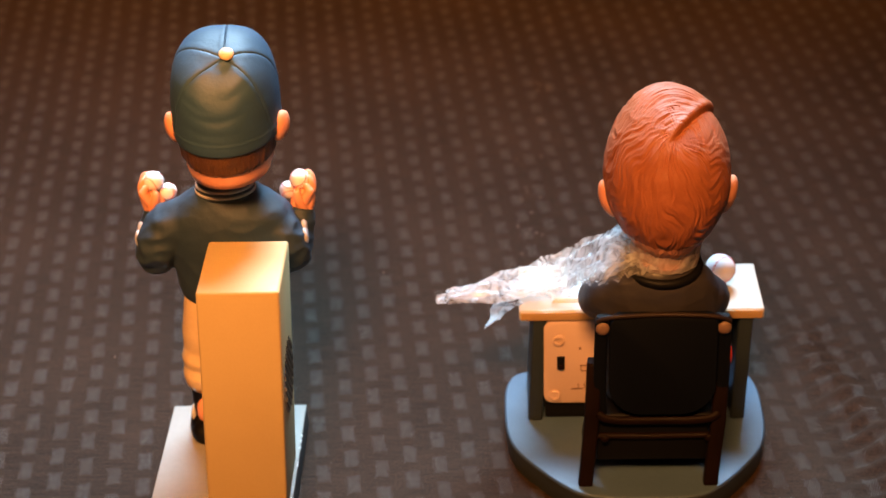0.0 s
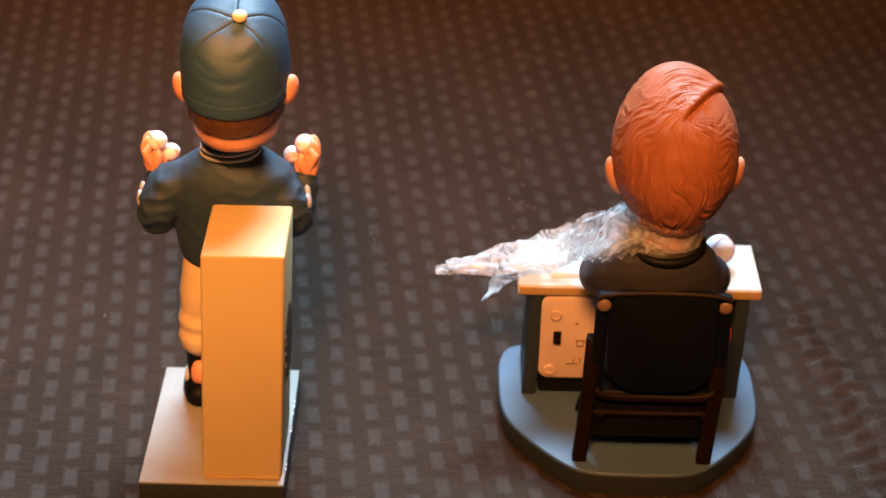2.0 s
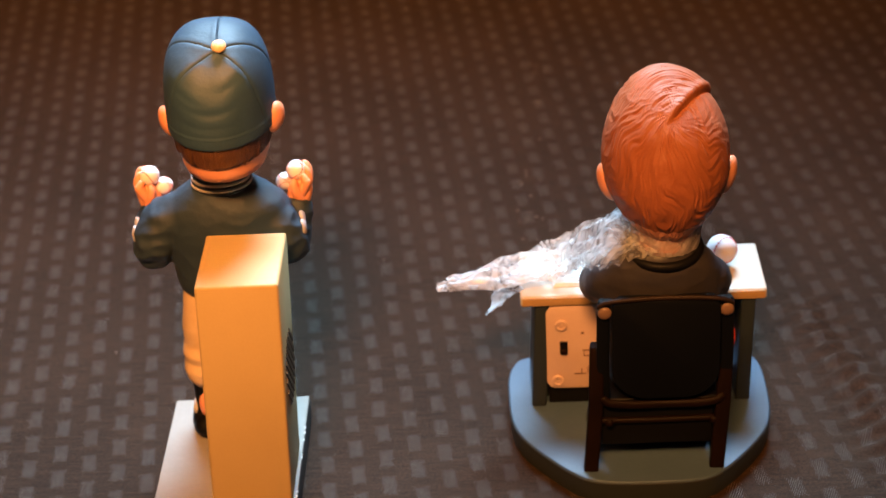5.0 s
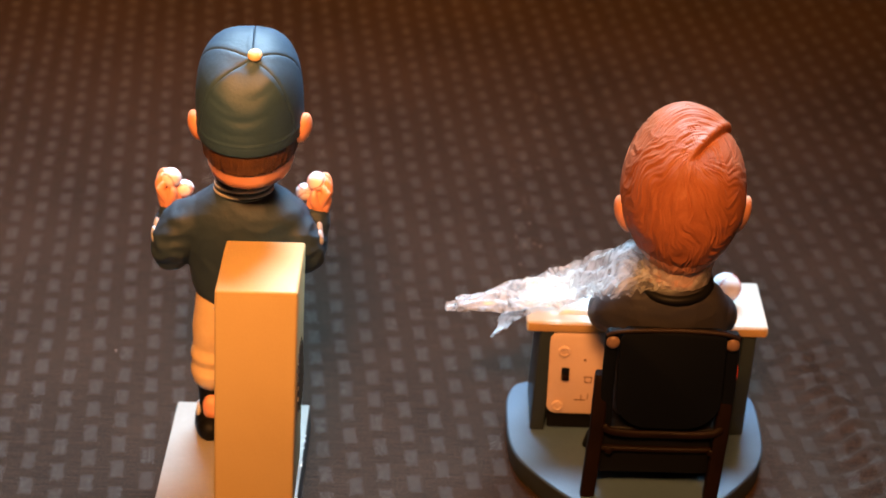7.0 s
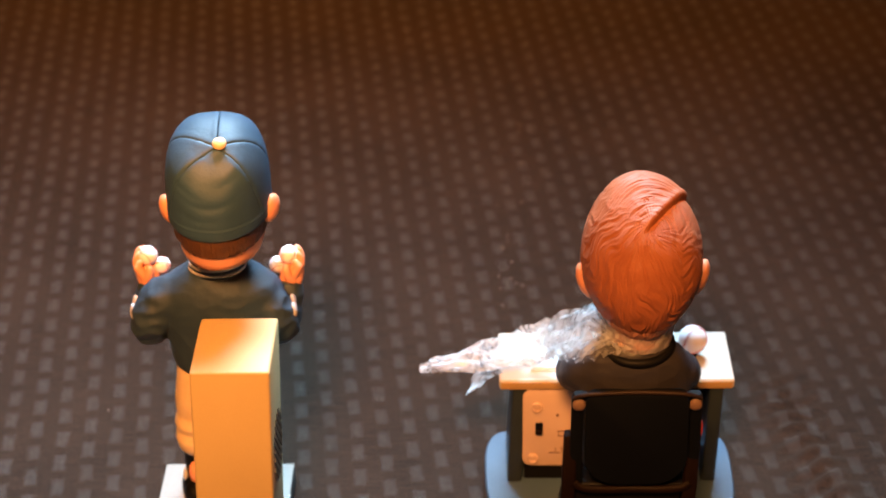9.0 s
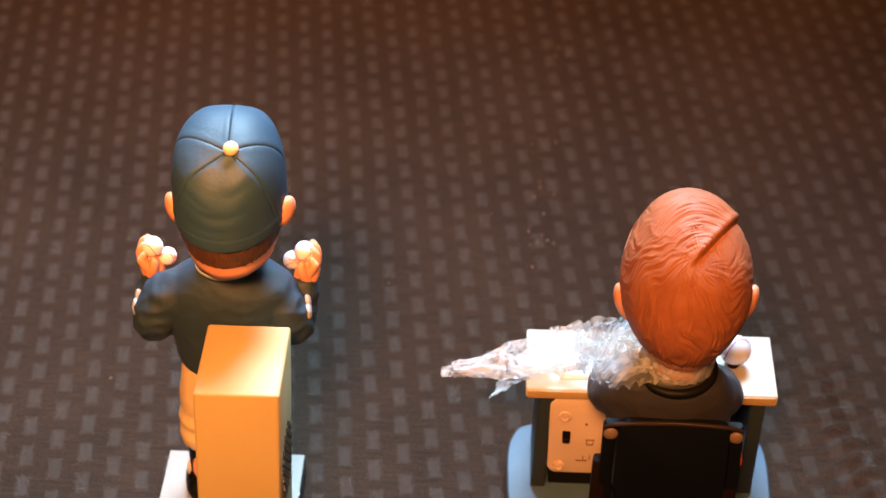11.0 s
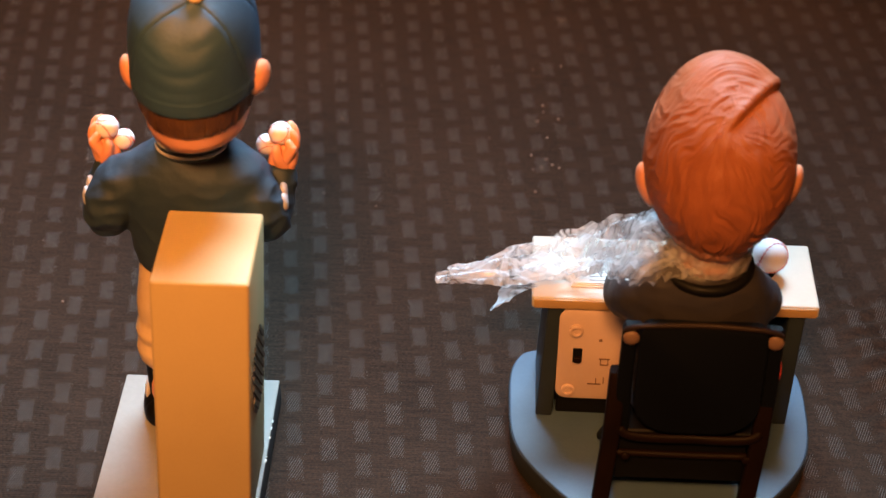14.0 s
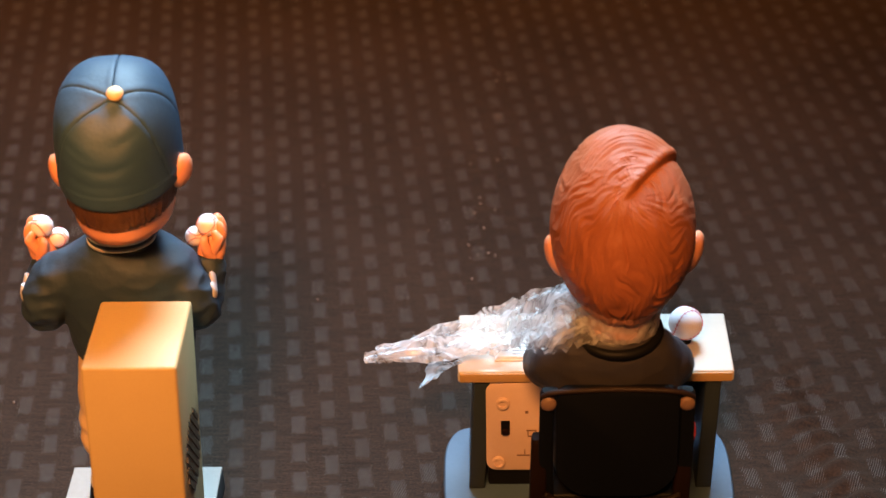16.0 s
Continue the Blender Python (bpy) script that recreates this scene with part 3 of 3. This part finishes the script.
    lathe(bm, [(0.1604, 0.0205, 0.0287, -0.004), (0.1602, 0.0215, 0.0299, -0.004), (0.1612, 0.0219, 0.0304, -0.004), (0.1640, 0.0218, 0.0303, -0.004)], (hx, 0), 72, CP, caps=False)
    blob(bm, (-0.0785, -0.0198, 0.1985), (0.0030, 0.0030, 0.0020), 20, CR, Euler((radians(28), 0, 0)).to_matrix())
    ob = ob_from(bm, "standing_figurine", [NAVY, CAP, SKIN, BROWN_HAIR, CREAM, WHITE, BLACK, STRIPE], 60)
    return tagged(ob, "painted bobblehead doll in navy cap and jersey", "figurine")


standing_figure()


def baseball(name, centre, r, turn, label, stand=False):
    ball = thing(name, label, "ball", group="small baseballs")
    bm = bmesh.new()
    blob(bm, (0, 0, 0), (r, r, r), 32)
    part("cover", bm, BALL_WHITE, ball)
    M = Euler([radians(a) for a in turn]).to_matrix()
    bm = bmesh.new()
    pts = []
    for k in range(49):
        t = 2 * math.pi * k / 48
        a = 0.44
        q = Vector((math.cos(t) * (1 - a) + a * math.cos(3 * t), math.sin(t) * (1 - a) - a * math.sin(3 * t), 2 * math.sqrt(a * (1 - a)) * math.sin(2 * t)))
        pts.append(M @ q.normalized() * r * 1.004)
    for p, q in zip(pts, pts[1:]):
        tube(bm, [p, q], [r * 0.022] * 2, 6, caps=False)
    for i in range(0, 48, 1):
        d = (pts[i + 1] - pts[i]).normalized()
        o = pts[i].normalized().cross(d)
        for s in (-1, 1):
            tube(bm, [pts[i], pts[i] + (o * s * 0.11 + d * 0.09) * r], [r * 0.026, r * 0.016], 5, caps=False)
    part("stitching", bm, RED, ball, "red stitched seam")
    if stand:
        bm = bmesh.new()
        lathe(bm, [(-r - 0.0019, 0.0024, 0.0024, 0), (-r - 0.0012, 0.0026, 0.0026, 0), (-r + 0.0006, 0.0018, 0.0018, 0)], (0, 0), 20)
        part("foot", bm, BLACK, ball, "small black foot")
    ball.location = centre
    return ball


for s in (-1, 1):
    X = -0.0865 + s * 0.0325 - (0.0026 if s > 0 else 0)
    baseball("baseball", (X - s * 0.0002, 0.0124, 0.1270), 0.0043, (20, 40 * s, 10), "small white baseball with red stitching held in a raised palm")
    baseball("baseball", (X - s * 0.0056, 0.0140, 0.1212), 0.0038, (60, -30 * s, 40), "small white baseball tucked under the thumb")


# ---- seated figure: base, desk, chair ----
base = thing("rounded_base", "blue-grey painted base with rounded corners under the desk", "base")
line = smooth_outline([(0.0300, 0.033), (0.0283, 0.008), (0.0303, -0.013), (0.0375, -0.0285), (0.0540, -0.0490), (0.0660, -0.0558), (0.0870, -0.0572),
                       (0.1080, -0.0558), (0.1195, -0.0480), (0.1345, -0.0285), (0.1412, -0.013), (0.1432, 0.008), (0.1415, 0.033), (0.1300, 0.0425), (0.0860, 0.044), (0.0420, 0.0425)])
part("side_band", prism(line, 0.0, 0.0100, 0.0004, centre=(0.0857, -0.006), flare=-0.012), SIDE, base, "dark slate painted sides")
inner = [(0.0857 + (x - 0.0857) * 0.994, -0.006 + (y + 0.006) * 0.994) for x, y in line]
part("top_face", prism(inner, 0.0095, 0.011, 0.0008, centre=(0.0857, -0.006)), BLUE_GREY, base)

desk = thing("desk", "small cream-topped desk with dark blue side panels", "desk")
top = part("desktop", slab((0.0350, 0.0000, 0.0632), (0.1400, 0.0395, 0.0682), 0.0009), DESK_TOP, desk)
part("front_edge", slab((0.0358, -0.0006, 0.0635), (0.1392, 0.0006, 0.0675), 0.0004), DESK_EDGE, top, "tan edge band along the front")
for x, tilt in ((0.0386, 0.05), (0.1278, 0.030)):
    part("side_panel", lean(slab((x, 0.0008, 0.0112), (x + 0.0062, 0.0350, 0.0632), 0.0006), tilt, 0.0112), SLATE, desk)
part("back_panel", slab((0.0445, 0.0310, 0.0200), (0.1285, 0.0340, 0.0632), 0.0004), SLATE, desk)

module = thing("sound_module", "ivory plastic module cover with a switch slot under the desk", "module")
part("housing", slab((0.0462, 0.0030, 0.0112), (0.0860, 0.0220, 0.0600), 0.001), BLACK, module, "black housing")
cover = part("cover", plate(rounded_rect(0.0455, 0.0205, 0.0868, 0.0628, [0.0042] * 4), 0.0004, 0.0028, 0.0008), PLASTIC, module)
for x, z in ((0.0520, 0.0533), (0.0502, 0.0250), (0.0800, 0.0533), (0.0800, 0.0250)):
    bm = bmesh.new()
    for r0, r1, y in ((0.0026, 0.0016, -0.0009),):
        pts = [(r0, 0.0006), (r0, y + 0.0003), (r0 - 0.0003, y), (r1, y), (r1, 0.0), (0.0009, 0.0), (0.0009, -0.0004), (0.0001, -0.0004)]
        rings = [[bm.verts.new((x + r * math.cos(a), yy, z + r * math.sin(a))) for a in (2 * math.pi * k / 24 for k in range(24))] for r, yy in pts]
        for a, b in zip(rings, rings[1:]):
            for i in range(24):
                bm.faces.new((a[i], a[(i + 1) % 24], b[(i + 1) % 24], b[i]))
    part("screw_boss", bm, PLASTIC, cover)
part("switch_slot", slab((0.0513, 0.0000, 0.0382), (0.0548, 0.0009, 0.0448), 0.0002), BLACK, cover, "black switch slot")
part("switch", slab((0.0518, -0.0010, 0.0386), (0.0543, 0.0006, 0.0412), 0.0003), DARK_WOOD, cover, "dark sliding switch")
for k, (x, z, w, h) in enumerate(((0.0613, 0.0490, 0.0012, 0.0010), (0.0632, 0.0402, 0.0040, 0.0004), (0.0618, 0.0388, 0.0004, 0.0026), (0.0646, 0.0388, 0.0004, 0.0026),
                                  (0.0632, 0.0374, 0.0030, 0.0004), (0.0600, 0.0282, 0.0050, 0.0004), (0.0606, 0.0296, 0.0004, 0.0026), (0.0634, 0.0300, 0.0004, 0.0030))):
    part("moulded_mark", slab((x - w / 2, 0.0000, z - h / 2), (x + w / 2, 0.0008, z + h / 2), 0), PEACH, cover)

paper = thing("paper_sheets", "small stack of white printed sheets on the desk", "paper")
for k in range(3):
    bm = slab((0.0492 + 0.0004 * k, 0.0068 + 0.0005 * k, 0.0684 + 0.0005 * k), (0.0765, 0.0230 + 0.0003 * k, 0.0688 + 0.0005 * k), 0)
    part("sheet", bm, PAPER, paper)
for k in range(5):
    part("printed_line", slab((0.0560, 0.0092 + 0.0024 * k, 0.06978), (0.0740, 0.0098 + 0.0024 * k, 0.06986), 0), INK, paper)

baseball("baseball", (0.1227, 0.0195, 0.0768), 0.0066, (30, 35, 55), "white baseball with red stitching on the desk", True)

chair = thing("folding_chair", "black and dark brown folding chair on the rounded base", "chair")
bm = plate(rounded_rect(0.0708, 0.0455, 0.1148, 0.0930, [0.0150, 0.0150, 0.0040, 0.0040], 9), -0.0488, 0.0045, 0.0014)
for v in bm.verts:
    u = (v.co.x - 0.0928) / 0.022
    v.co.y += 0.0014 * (1 - u * u)
    if v.co.z > 0.088:
        v.co.z += 0.0011 * (1 - u ** 4)
part("backrest", bm, CHAIR_BACK, chair, "blue-black panel with a rounded lower edge")
# top rail, its brown standing for light caught on the upper edge
bm = bmesh.new()
tube(bm, [(0.0658, -0.0470, 0.0908), (0.0690, -0.0480, 0.0930), (0.0760, -0.0484, 0.0941), (0.0928, -0.0478, 0.0944), (0.1095, -0.0484, 0.0941), (0.1162, -0.0480, 0.0928), (0.1194, -0.0470, 0.0906)],
     [0.0009, 0.0010, 0.0010, 0.0010, 0.0010, 0.0010, 0.0009], 12)
part("top_rail", bm, RAIL, chair, "dark rail along the top, painted paler brown as its lit edge")


def board(name, line, wide, thick, mat):
    """A flat bar with eased edges along a line of points, broad side to the back."""
    b = bmesh.new()
    rings = []
    for x, y, z in line:
        ring = []
        for k in range(16):
            a = 2 * math.pi * k / 16
            c, q = math.cos(a), math.sin(a)
            ring.append(b.verts.new((x + wide / 2 * math.copysign(abs(c) ** 0.4, c), y + thick / 2 * math.copysign(abs(q) ** 0.4, q), z)))
        rings.append(ring)
    for r0, r1 in zip(rings, rings[1:]):
        for i in range(16):
            b.faces.new((r0[i], r0[(i + 1) % 16], r1[(i + 1) % 16], r1[i]))
    b.faces.new(rings[0][::-1])
    b.faces.new(rings[-1])
    return part(name, b, mat, chair)


for s in (-1, 1):
    X0, X1, X2 = 0.0926 + s * 0.0248, 0.0914 + s * 0.0262, 0.0882 + s * 0.0262
    board("upright", [(X0 - 0.0010 * s, -0.0452, 0.0925), (X0, -0.0450, 0.0908), (X0 + 0.0004 * s, -0.0440, 0.0640), (X0, -0.0420, 0.0400)], 0.0054, 0.0034, CHAIR_BACK)
    board("leg", [(X1 + 0.0004, -0.0412, 0.0690), (X1, -0.0420, 0.0675), (X1 - 0.0008, -0.0438, 0.0420), (X2, -0.0466, 0.0124), (X2, -0.0467, 0.0113)], 0.0062, 0.0050, DARK_WOOD)
    board("leg", [(X1, -0.0380, 0.0400), (X1 - 0.001, -0.0240, 0.0260), (X1 - 0.001, -0.0100, 0.0114)], 0.0046, 0.0040, DARK_WOOD)
    bm = bmesh.new()
    blob(bm, (X0 - 0.0003 * s, -0.0474, 0.0878), (0.0029, 0.0014, 0.0029), 20)
    part("bolt", bm, PEACH, chair, "pale peach bolt head")
    bm = bmesh.new()
    blob(bm, (X1 - s * 0.0046, -0.0462, 0.0335), (0.0018, 0.0010, 0.0018), 14)
    part("bolt", bm, DARK_WOOD, chair)
part("seat", slab((0.0685, -0.0440, 0.0400), (0.1150, -0.0080, 0.0440), 0.0012), BLACK, chair)
part("seat_box", slab((0.0665, -0.0432, 0.0205), (0.1130, -0.0120, 0.0402), 0.0008), BLACK, chair)
bm = bmesh.new()
tube(bm, [(0.0672, -0.0455, 0.0452), (0.0705, -0.0462, 0.0432), (0.0800, -0.0458, 0.0420), (0.0925, -0.0452, 0.0416), (0.1050, -0.0458, 0.0420), (0.1130, -0.0462, 0.0432), (0.1165, -0.0455, 0.0452)], [0.0019] * 7, 12, flat=0.7)
part("seat_rail", bm, DARK_WOOD, chair, "curved brown rail under the backrest")
for z, y, m, r in ((0.0335, -0.0440, DARK_WOOD, 0.0014), (0.0300, -0.0300, DARK_WOOD, 0.0022)):
    bm = bmesh.new()
    tube(bm, [(0.0640, y, z), (0.0890, y, z - 0.0003), (0.1130, y, z)], [r] * 3, 10)
    part("stretcher", bm, m, chair)


def seated_figure():
    bm = bmesh.new()
    SH, SK, HR, BK, RD = range(5)
    cx = 0.0925

    def shirt(g):
        lathe(g, [(0.0445, 0.0205, 0.0120, 0), (0.060, 0.0222, 0.0122, 0), (0.075, 0.0236, 0.0128, 0), (0.086, 0.0252, 0.0138, 0), (0.094, 0.0254, 0.0142, 0), (0.0990, 0.0244, 0.0140, 0),
                   (0.1035, 0.0216, 0.0132, 0), (0.1072, 0.0168, 0.0122, 0), (0.1098, 0.0130, 0.0112, 0)], (cx - 0.0008, -0.0300), 64)
        for s in (-1, 1):
            X = lambda v: cx + s * v - (0.0054 if s > 0 else -0.0020)
            tube(g, [(X(0.0170), -0.0310, 0.0955), (X(0.0235), -0.0275, 0.0915), (X(0.0265), -0.0190, 0.0855), (X(0.0265), -0.0060, 0.0800)], [0.0088, 0.0092, 0.0085, 0.0074], 28)
            tube(g, [(X(0.0262), -0.0070, 0.0800), (X(0.0215), 0.0030, 0.0775), (X(0.0150), 0.0100, 0.0755)], [0.0068, 0.0062, 0.0054], 24)

    fuse(bm, shirt, SH)
    # ribbed crew collar that dips at the nape
    for grow, dz, thick in ((0.0003, -0.0004, 0.0020),):
        ring = [(cx + 0.0004 + (0.0142 + grow) * math.cos(a), -0.0300 + (0.0128 + grow * 0.7) * math.sin(a), 0.1083 + dz + 0.0022 * math.sin(a) + grow * -0.6)
                for a in (2 * math.pi * k / 40 for k in range(41))]
        tube(bm, ring, [thick] * 41, 12, BK, caps=False)
    tube(bm, [(cx + 0.001, -0.030, 0.106), (cx + 0.001, -0.029, 0.113), (cx + 0.001, -0.027, 0.124)], [0.0104, 0.0104, 0.0108], mat=SK)
    for s in (-1, 1):
        X = lambda v: cx + s * v
        blob(bm, (X(0.0110), 0.0140, 0.0742), (0.0058, 0.0045, 0.0040), 20, SK)
        tube(bm, [(X(0.0110), -0.0300, 0.0510), (X(0.0115), -0.0100, 0.0510), (X(0.0115), 0.0000, 0.0440), (X(0.0115), 0.0010, 0.0180)], [0.0082, 0.0082, 0.0078, 0.0062], 24, BK)
        blob(bm, (X(0.0115), 0.0050, 0.0160), (0.0058, 0.0110, 0.0050), 20, BK)
    tube(bm, [(0.1204, -0.0430, 0.0760), (0.1206, -0.0430, 0.0710), (0.1200, -0.0425, 0.0650)], [0.0005, 0.0007, 0.0004], 10, RD)
    # head: combed hair that swirls from the crown, with a raised parting
    hc, semi = Vector((0.0942, -0.0220, 0.1456)), (0.0254, 0.0340, 0.0358)
    crown = Vector((0.04, -0.66, 0.75)).normalized()
    notch = Vector((0.70, 0.17, 0.69)).normalized()
    e1 = (notch - crown * notch.dot(crown)).normalized()
    e2 = crown.cross(e1)
    reach = math.acos(notch.dot(crown))

    def streak(angle, r, wide, long, seed):
        """Ridged noise drawn out along the combing direction."""
        q = noise.noise(Vector((math.cos(angle) * wide, math.sin(angle) * wide, r * long + seed)))
        return 1 - 2.6 * abs(q)

    def hair_shape(d):
        r = math.acos(max(-1, min(1, d.dot(crown))))
        a = math.atan2(d.dot(e2), d.dot(e1))
        bend = 0.24 * noise.noise(d * 2.4) + 0.07 * noise.noise(d * 6)
        fan = a + 0.95 * math.exp(-r * 1.5) + bend
        top = 1 / (1 + math.exp(-(d.z - 0.73 + 0.16 * d.x) * 13))
        down = 0.60 * streak(fan, r, 6.0, 2.4, 2) + 0.65 * streak(fan, r, 12.0, 3.6, 7) + 0.25 * streak(fan, r, 22.0, 5.0, 4)
        w = r + 0.05 * bend + 0.10 * math.sin(a * 1.3)
        arcs = 0.75 * (1 - 2.6 * abs(noise.noise(Vector((w * 17, a * 0.7, 3))))) + 0.6 * (1 - 2.6 * abs(noise.noise(Vector((w * 34, a * 1.0, 8)))))
        strand = (1 - top) * down + top * arcs
        k = 1 + 0.0165 * (strand - 0.5) * min(1, r * 4 + 0.25)
        k += 0.010 * noise.noise(d * 2.6 + Vector((0, 0, 5)))
        across, along = d.dot(e2), d.dot(e1)
        if along > -0.15:
            fade = min(1, (along + 0.15) / 0.25)
            k -= fade * 0.060 / (1 + math.exp(across * 60)) * math.exp(min(0, across) * 3.0)
            k += fade * 0.028 * math.exp(-((across - 0.05) / 0.07) ** 2)
            k -= fade * 0.030 * math.exp(-((across + 0.012) / 0.022) ** 2)
        if d.z < -0.80:
            k *= 0.985
        return k

    made = blob(bm, hc, semi, 520, HR, shape=hair_shape)
    for v in {v for f in made for v in f.verts}:
        q = v.co - hc
        up = max(0.0, min(1.0, (q.z + 0.020) / 0.045))
        low = max(0.0, min(1.0, (-q.z - 0.008) / 0.022))
        v.co.x -= (0.16 if q.x > 0 else 0.13) * low * q.x
        v.co.x += 0.0008 * up * max(0.0, min(1.0, -q.x / 0.022))
    for f in made:
        c = f.calc_center_median() - hc
        low = c.z < -0.0212 + 0.0012 * noise.noise(Vector((c.x * 420, 0, 0))) + 0.12 * abs(c.x)
        face = c.y > 0.006 and c.z < 0.014
        side = c.y > -0.004 and c.z < -0.006
        f.material_index = SK if (low or face or side) else HR
    for s in (-1, 1):
        M = Euler((radians(-14), radians(10 * s), radians(-26 * s))).to_matrix()
        blob(bm, (hc.x + s * 0.0232 + (0.0004 if s < 0 else 0.0012), -0.0230, 0.1338 if s < 0 else 0.1350), (0.0034, 0.0064, 0.0088), 24, SK, M, shape=lambda d: 1 - 0.14 * max(0, -d.z))
    ob = ob_from(bm, "seated_figurine", [CHARCOAL, SKIN, RED_HAIR, BLACK, RED], 60)
    return tagged(ob, "painted bobblehead doll with auburn hair seated at the desk", "figurine")


seated_figure()


# ---- crumpled clear plastic ----
def curve(points, t):
    t = max(0, min(0.9999, t)) * (len(points) - 1)
    i = int(t)
    p0, p1, p2, p3 = (Vector(points[max(0, min(len(points) - 1, i + k))]) for k in (-1, 0, 1, 2))
    t -= i
    return 0.5 * (2 * p1 + (p2 - p0) * t + (2 * p0 - 5 * p1 + 4 * p2 - p3) * t * t + (3 * p1 - p0 - 3 * p2 + p3) * t ** 3)


def crumpled(front, back, nu, nv, amount, seed, ragged):
    """A sheet between two edge lines, folded sharply by ridged noise, with ragged rims."""
    bm = bmesh.new()
    rows = []
    for i in range(nu + 1):
        u = i / nu
        row = []
        for j in range(nv + 1):
            v = j / nv
            a, b = curve(front, u), curve(back, u)
            edge = ragged * noise.noise(Vector((u * 26, seed, 3 if v < 0.5 else 9))) * abs(v - 0.5) * 2
            p = a.lerp(b, v + edge)
            q = Vector((u * 3.2 + v * 2.0 + seed * 7, v * 4.2 - u * 2.0 + seed * 3, seed))
            if 0 < i < nu and 0 < j < nv:
                p += (curve(front, u + 0.02) - a) * noise.noise(Vector((i * 1.7, j * 2.3, seed))) * 0.9 + (b - a) * noise.noise(Vector((i * 2.1, j * 1.3, seed + 5))) / nv
            h = 1 - 2 * abs(noise.noise(q)) + 0.7 * (1 - 2 * abs(noise.noise(q * 2.3))) + 0.5 * noise.noise(Vector((i * 1.37, j * 1.91, seed)))
            s = Vector((noise.noise(q + Vector((9, 0, 0))), noise.noise(q + Vector((0, 9, 0))), 0))
            p = p + Vector((0, 0, 1)) * (h - 0.7) * amount + s * amount * 0.7
            row.append(bm.verts.new(p))
        rows.append(row)
    for a, b in zip(rows, rows[1:]):
        for j in range(nv):
            bm.faces.new((a[j], a[j + 1], b[j + 1], b[j]))
    bmesh.ops.triangulate(bm, faces=bm.faces[:])
    return bm


wrap = thing("plastic_wrap", "crumpled clear plastic bag over the desk and round the neck", "plastic wrap")
F = [(-0.0005, 0.0030, 0.0708), (0.0180, 0.0030, 0.0712), (0.0340, 0.0020, 0.0725), (0.0500, 0.0040, 0.0740), (0.0600, -0.0120, 0.0880), (0.0700, -0.0360, 0.1055), (0.0825, -0.0350, 0.1135)]
B = [(-0.0005, 0.0055, 0.0720), (0.0150, 0.0120, 0.0738), (0.0320, 0.0205, 0.0762), (0.0500, 0.0250, 0.0795), (0.0630, 0.0120, 0.0950), (0.0735, -0.0040, 0.1092), (0.0845, -0.0180, 0.1172)]
part("sheet", crumpled(F, B, 44, 13, 0.0021, 1.0, 0.10), WRAP, wrap, smooth=14)
lift = lambda pts, dz, pull: [(x + pull, y + 0.001, z + dz) for x, y, z in pts]
part("sheet", crumpled(lift(F, 0.0016, 0.006), lift(B, 0.0020, 0.004), 36, 11, 0.0024, 4.0, 0.16), WRAP, wrap, smooth=14)
part("shoulder_sheet", crumpled([(0.0575, -0.0110, 0.0880), (0.0625, -0.0270, 0.0960), (0.0690, -0.0375, 0.1035), (0.0800, -0.0420, 0.1090), (0.0900, -0.0430, 0.1118)], [(0.0560, 0.0040, 0.0850), (0.0640, -0.0080, 0.0990), (0.0740, -0.0200, 0.1085), (0.0830, -0.0300, 0.1150), (0.0900, -0.0400, 0.1170)], 30, 10, 0.0015, 6.0, 0.25), WRAP_THIN, wrap, smooth=14)
part("tail", crumpled([(0.0195, 0.0090, 0.0535), (0.0225, 0.0070, 0.0610), (0.0230, 0.0040, 0.0700)], [(0.0205, 0.0100, 0.0540), (0.0300, 0.0080, 0.0630), (0.0375, 0.0040, 0.0705)], 12, 7, 0.0012, 2.0, 0.2), WRAP, wrap, smooth=14)
bm = bmesh.new()
rings = []
for j in range(12):
    z = 0.1100 + 0.0009 * j
    ring = []
    for k in range(72):
        a = 2 * math.pi * k / 72
        r = 0.0126 + 0.0011 * (1 - 2 * abs(noise.noise(Vector((math.cos(a) * 5, math.sin(a) * 5, j * 0.35))))) + 0.00012 * j
        ring.append(bm.verts.new((0.0940 + r * math.cos(a), -0.0295 + r * math.sin(a), z + 0.0004 * noise.noise(Vector((a * 3, j, 0))))))
    rings.append(ring)
for a, b in zip(rings, rings[1:]):
    for i in range(72):
        bm.faces.new((a[i], a[(i + 1) % 72], b[(i + 1) % 72], b[i]))
part("neck_ring", bm, WRAP_MILKY, wrap, smooth=25)


# ---- lint on the cloth, painted glints along its crease ----
random.seed(7)
bm = bmesh.new()
for k in range(34):
    x, y = random.uniform(-0.25, 0.30), random.uniform(-0.12, 0.45)
    if -0.13 < x < -0.05 and y < 0.03 or 0.02 < x < 0.15 and y < 0.06:
        continue
    r = random.choice((0.00025, 0.0003, 0.0004, 0.0006))
    blob(bm, (x, y, cloth_height(x, y) + r * 0.6), (r, r * random.uniform(0.6, 1.8), r * 0.7), 8)
# pale specks along the crease stand in for glints on the glossy blocks
for k in range(26):
    t = random.random()
    y = 0.16 + 0.36 * t
    x = 0.033 + 0.055 * y + random.gauss(0, 0.004)
    blob(bm, (x, y, cloth_height(x, y) + 0.0003), (random.uniform(0.0003, 0.0008), random.uniform(0.0004, 0.0012), 0.0003), 8)
tagged(ob_from(bm, "lint", LINT_AND_GLINT, 40), "pale lint and crumbs scattered on the cloth, with pale specks as glints along its crease", "lint", kind="stuff")
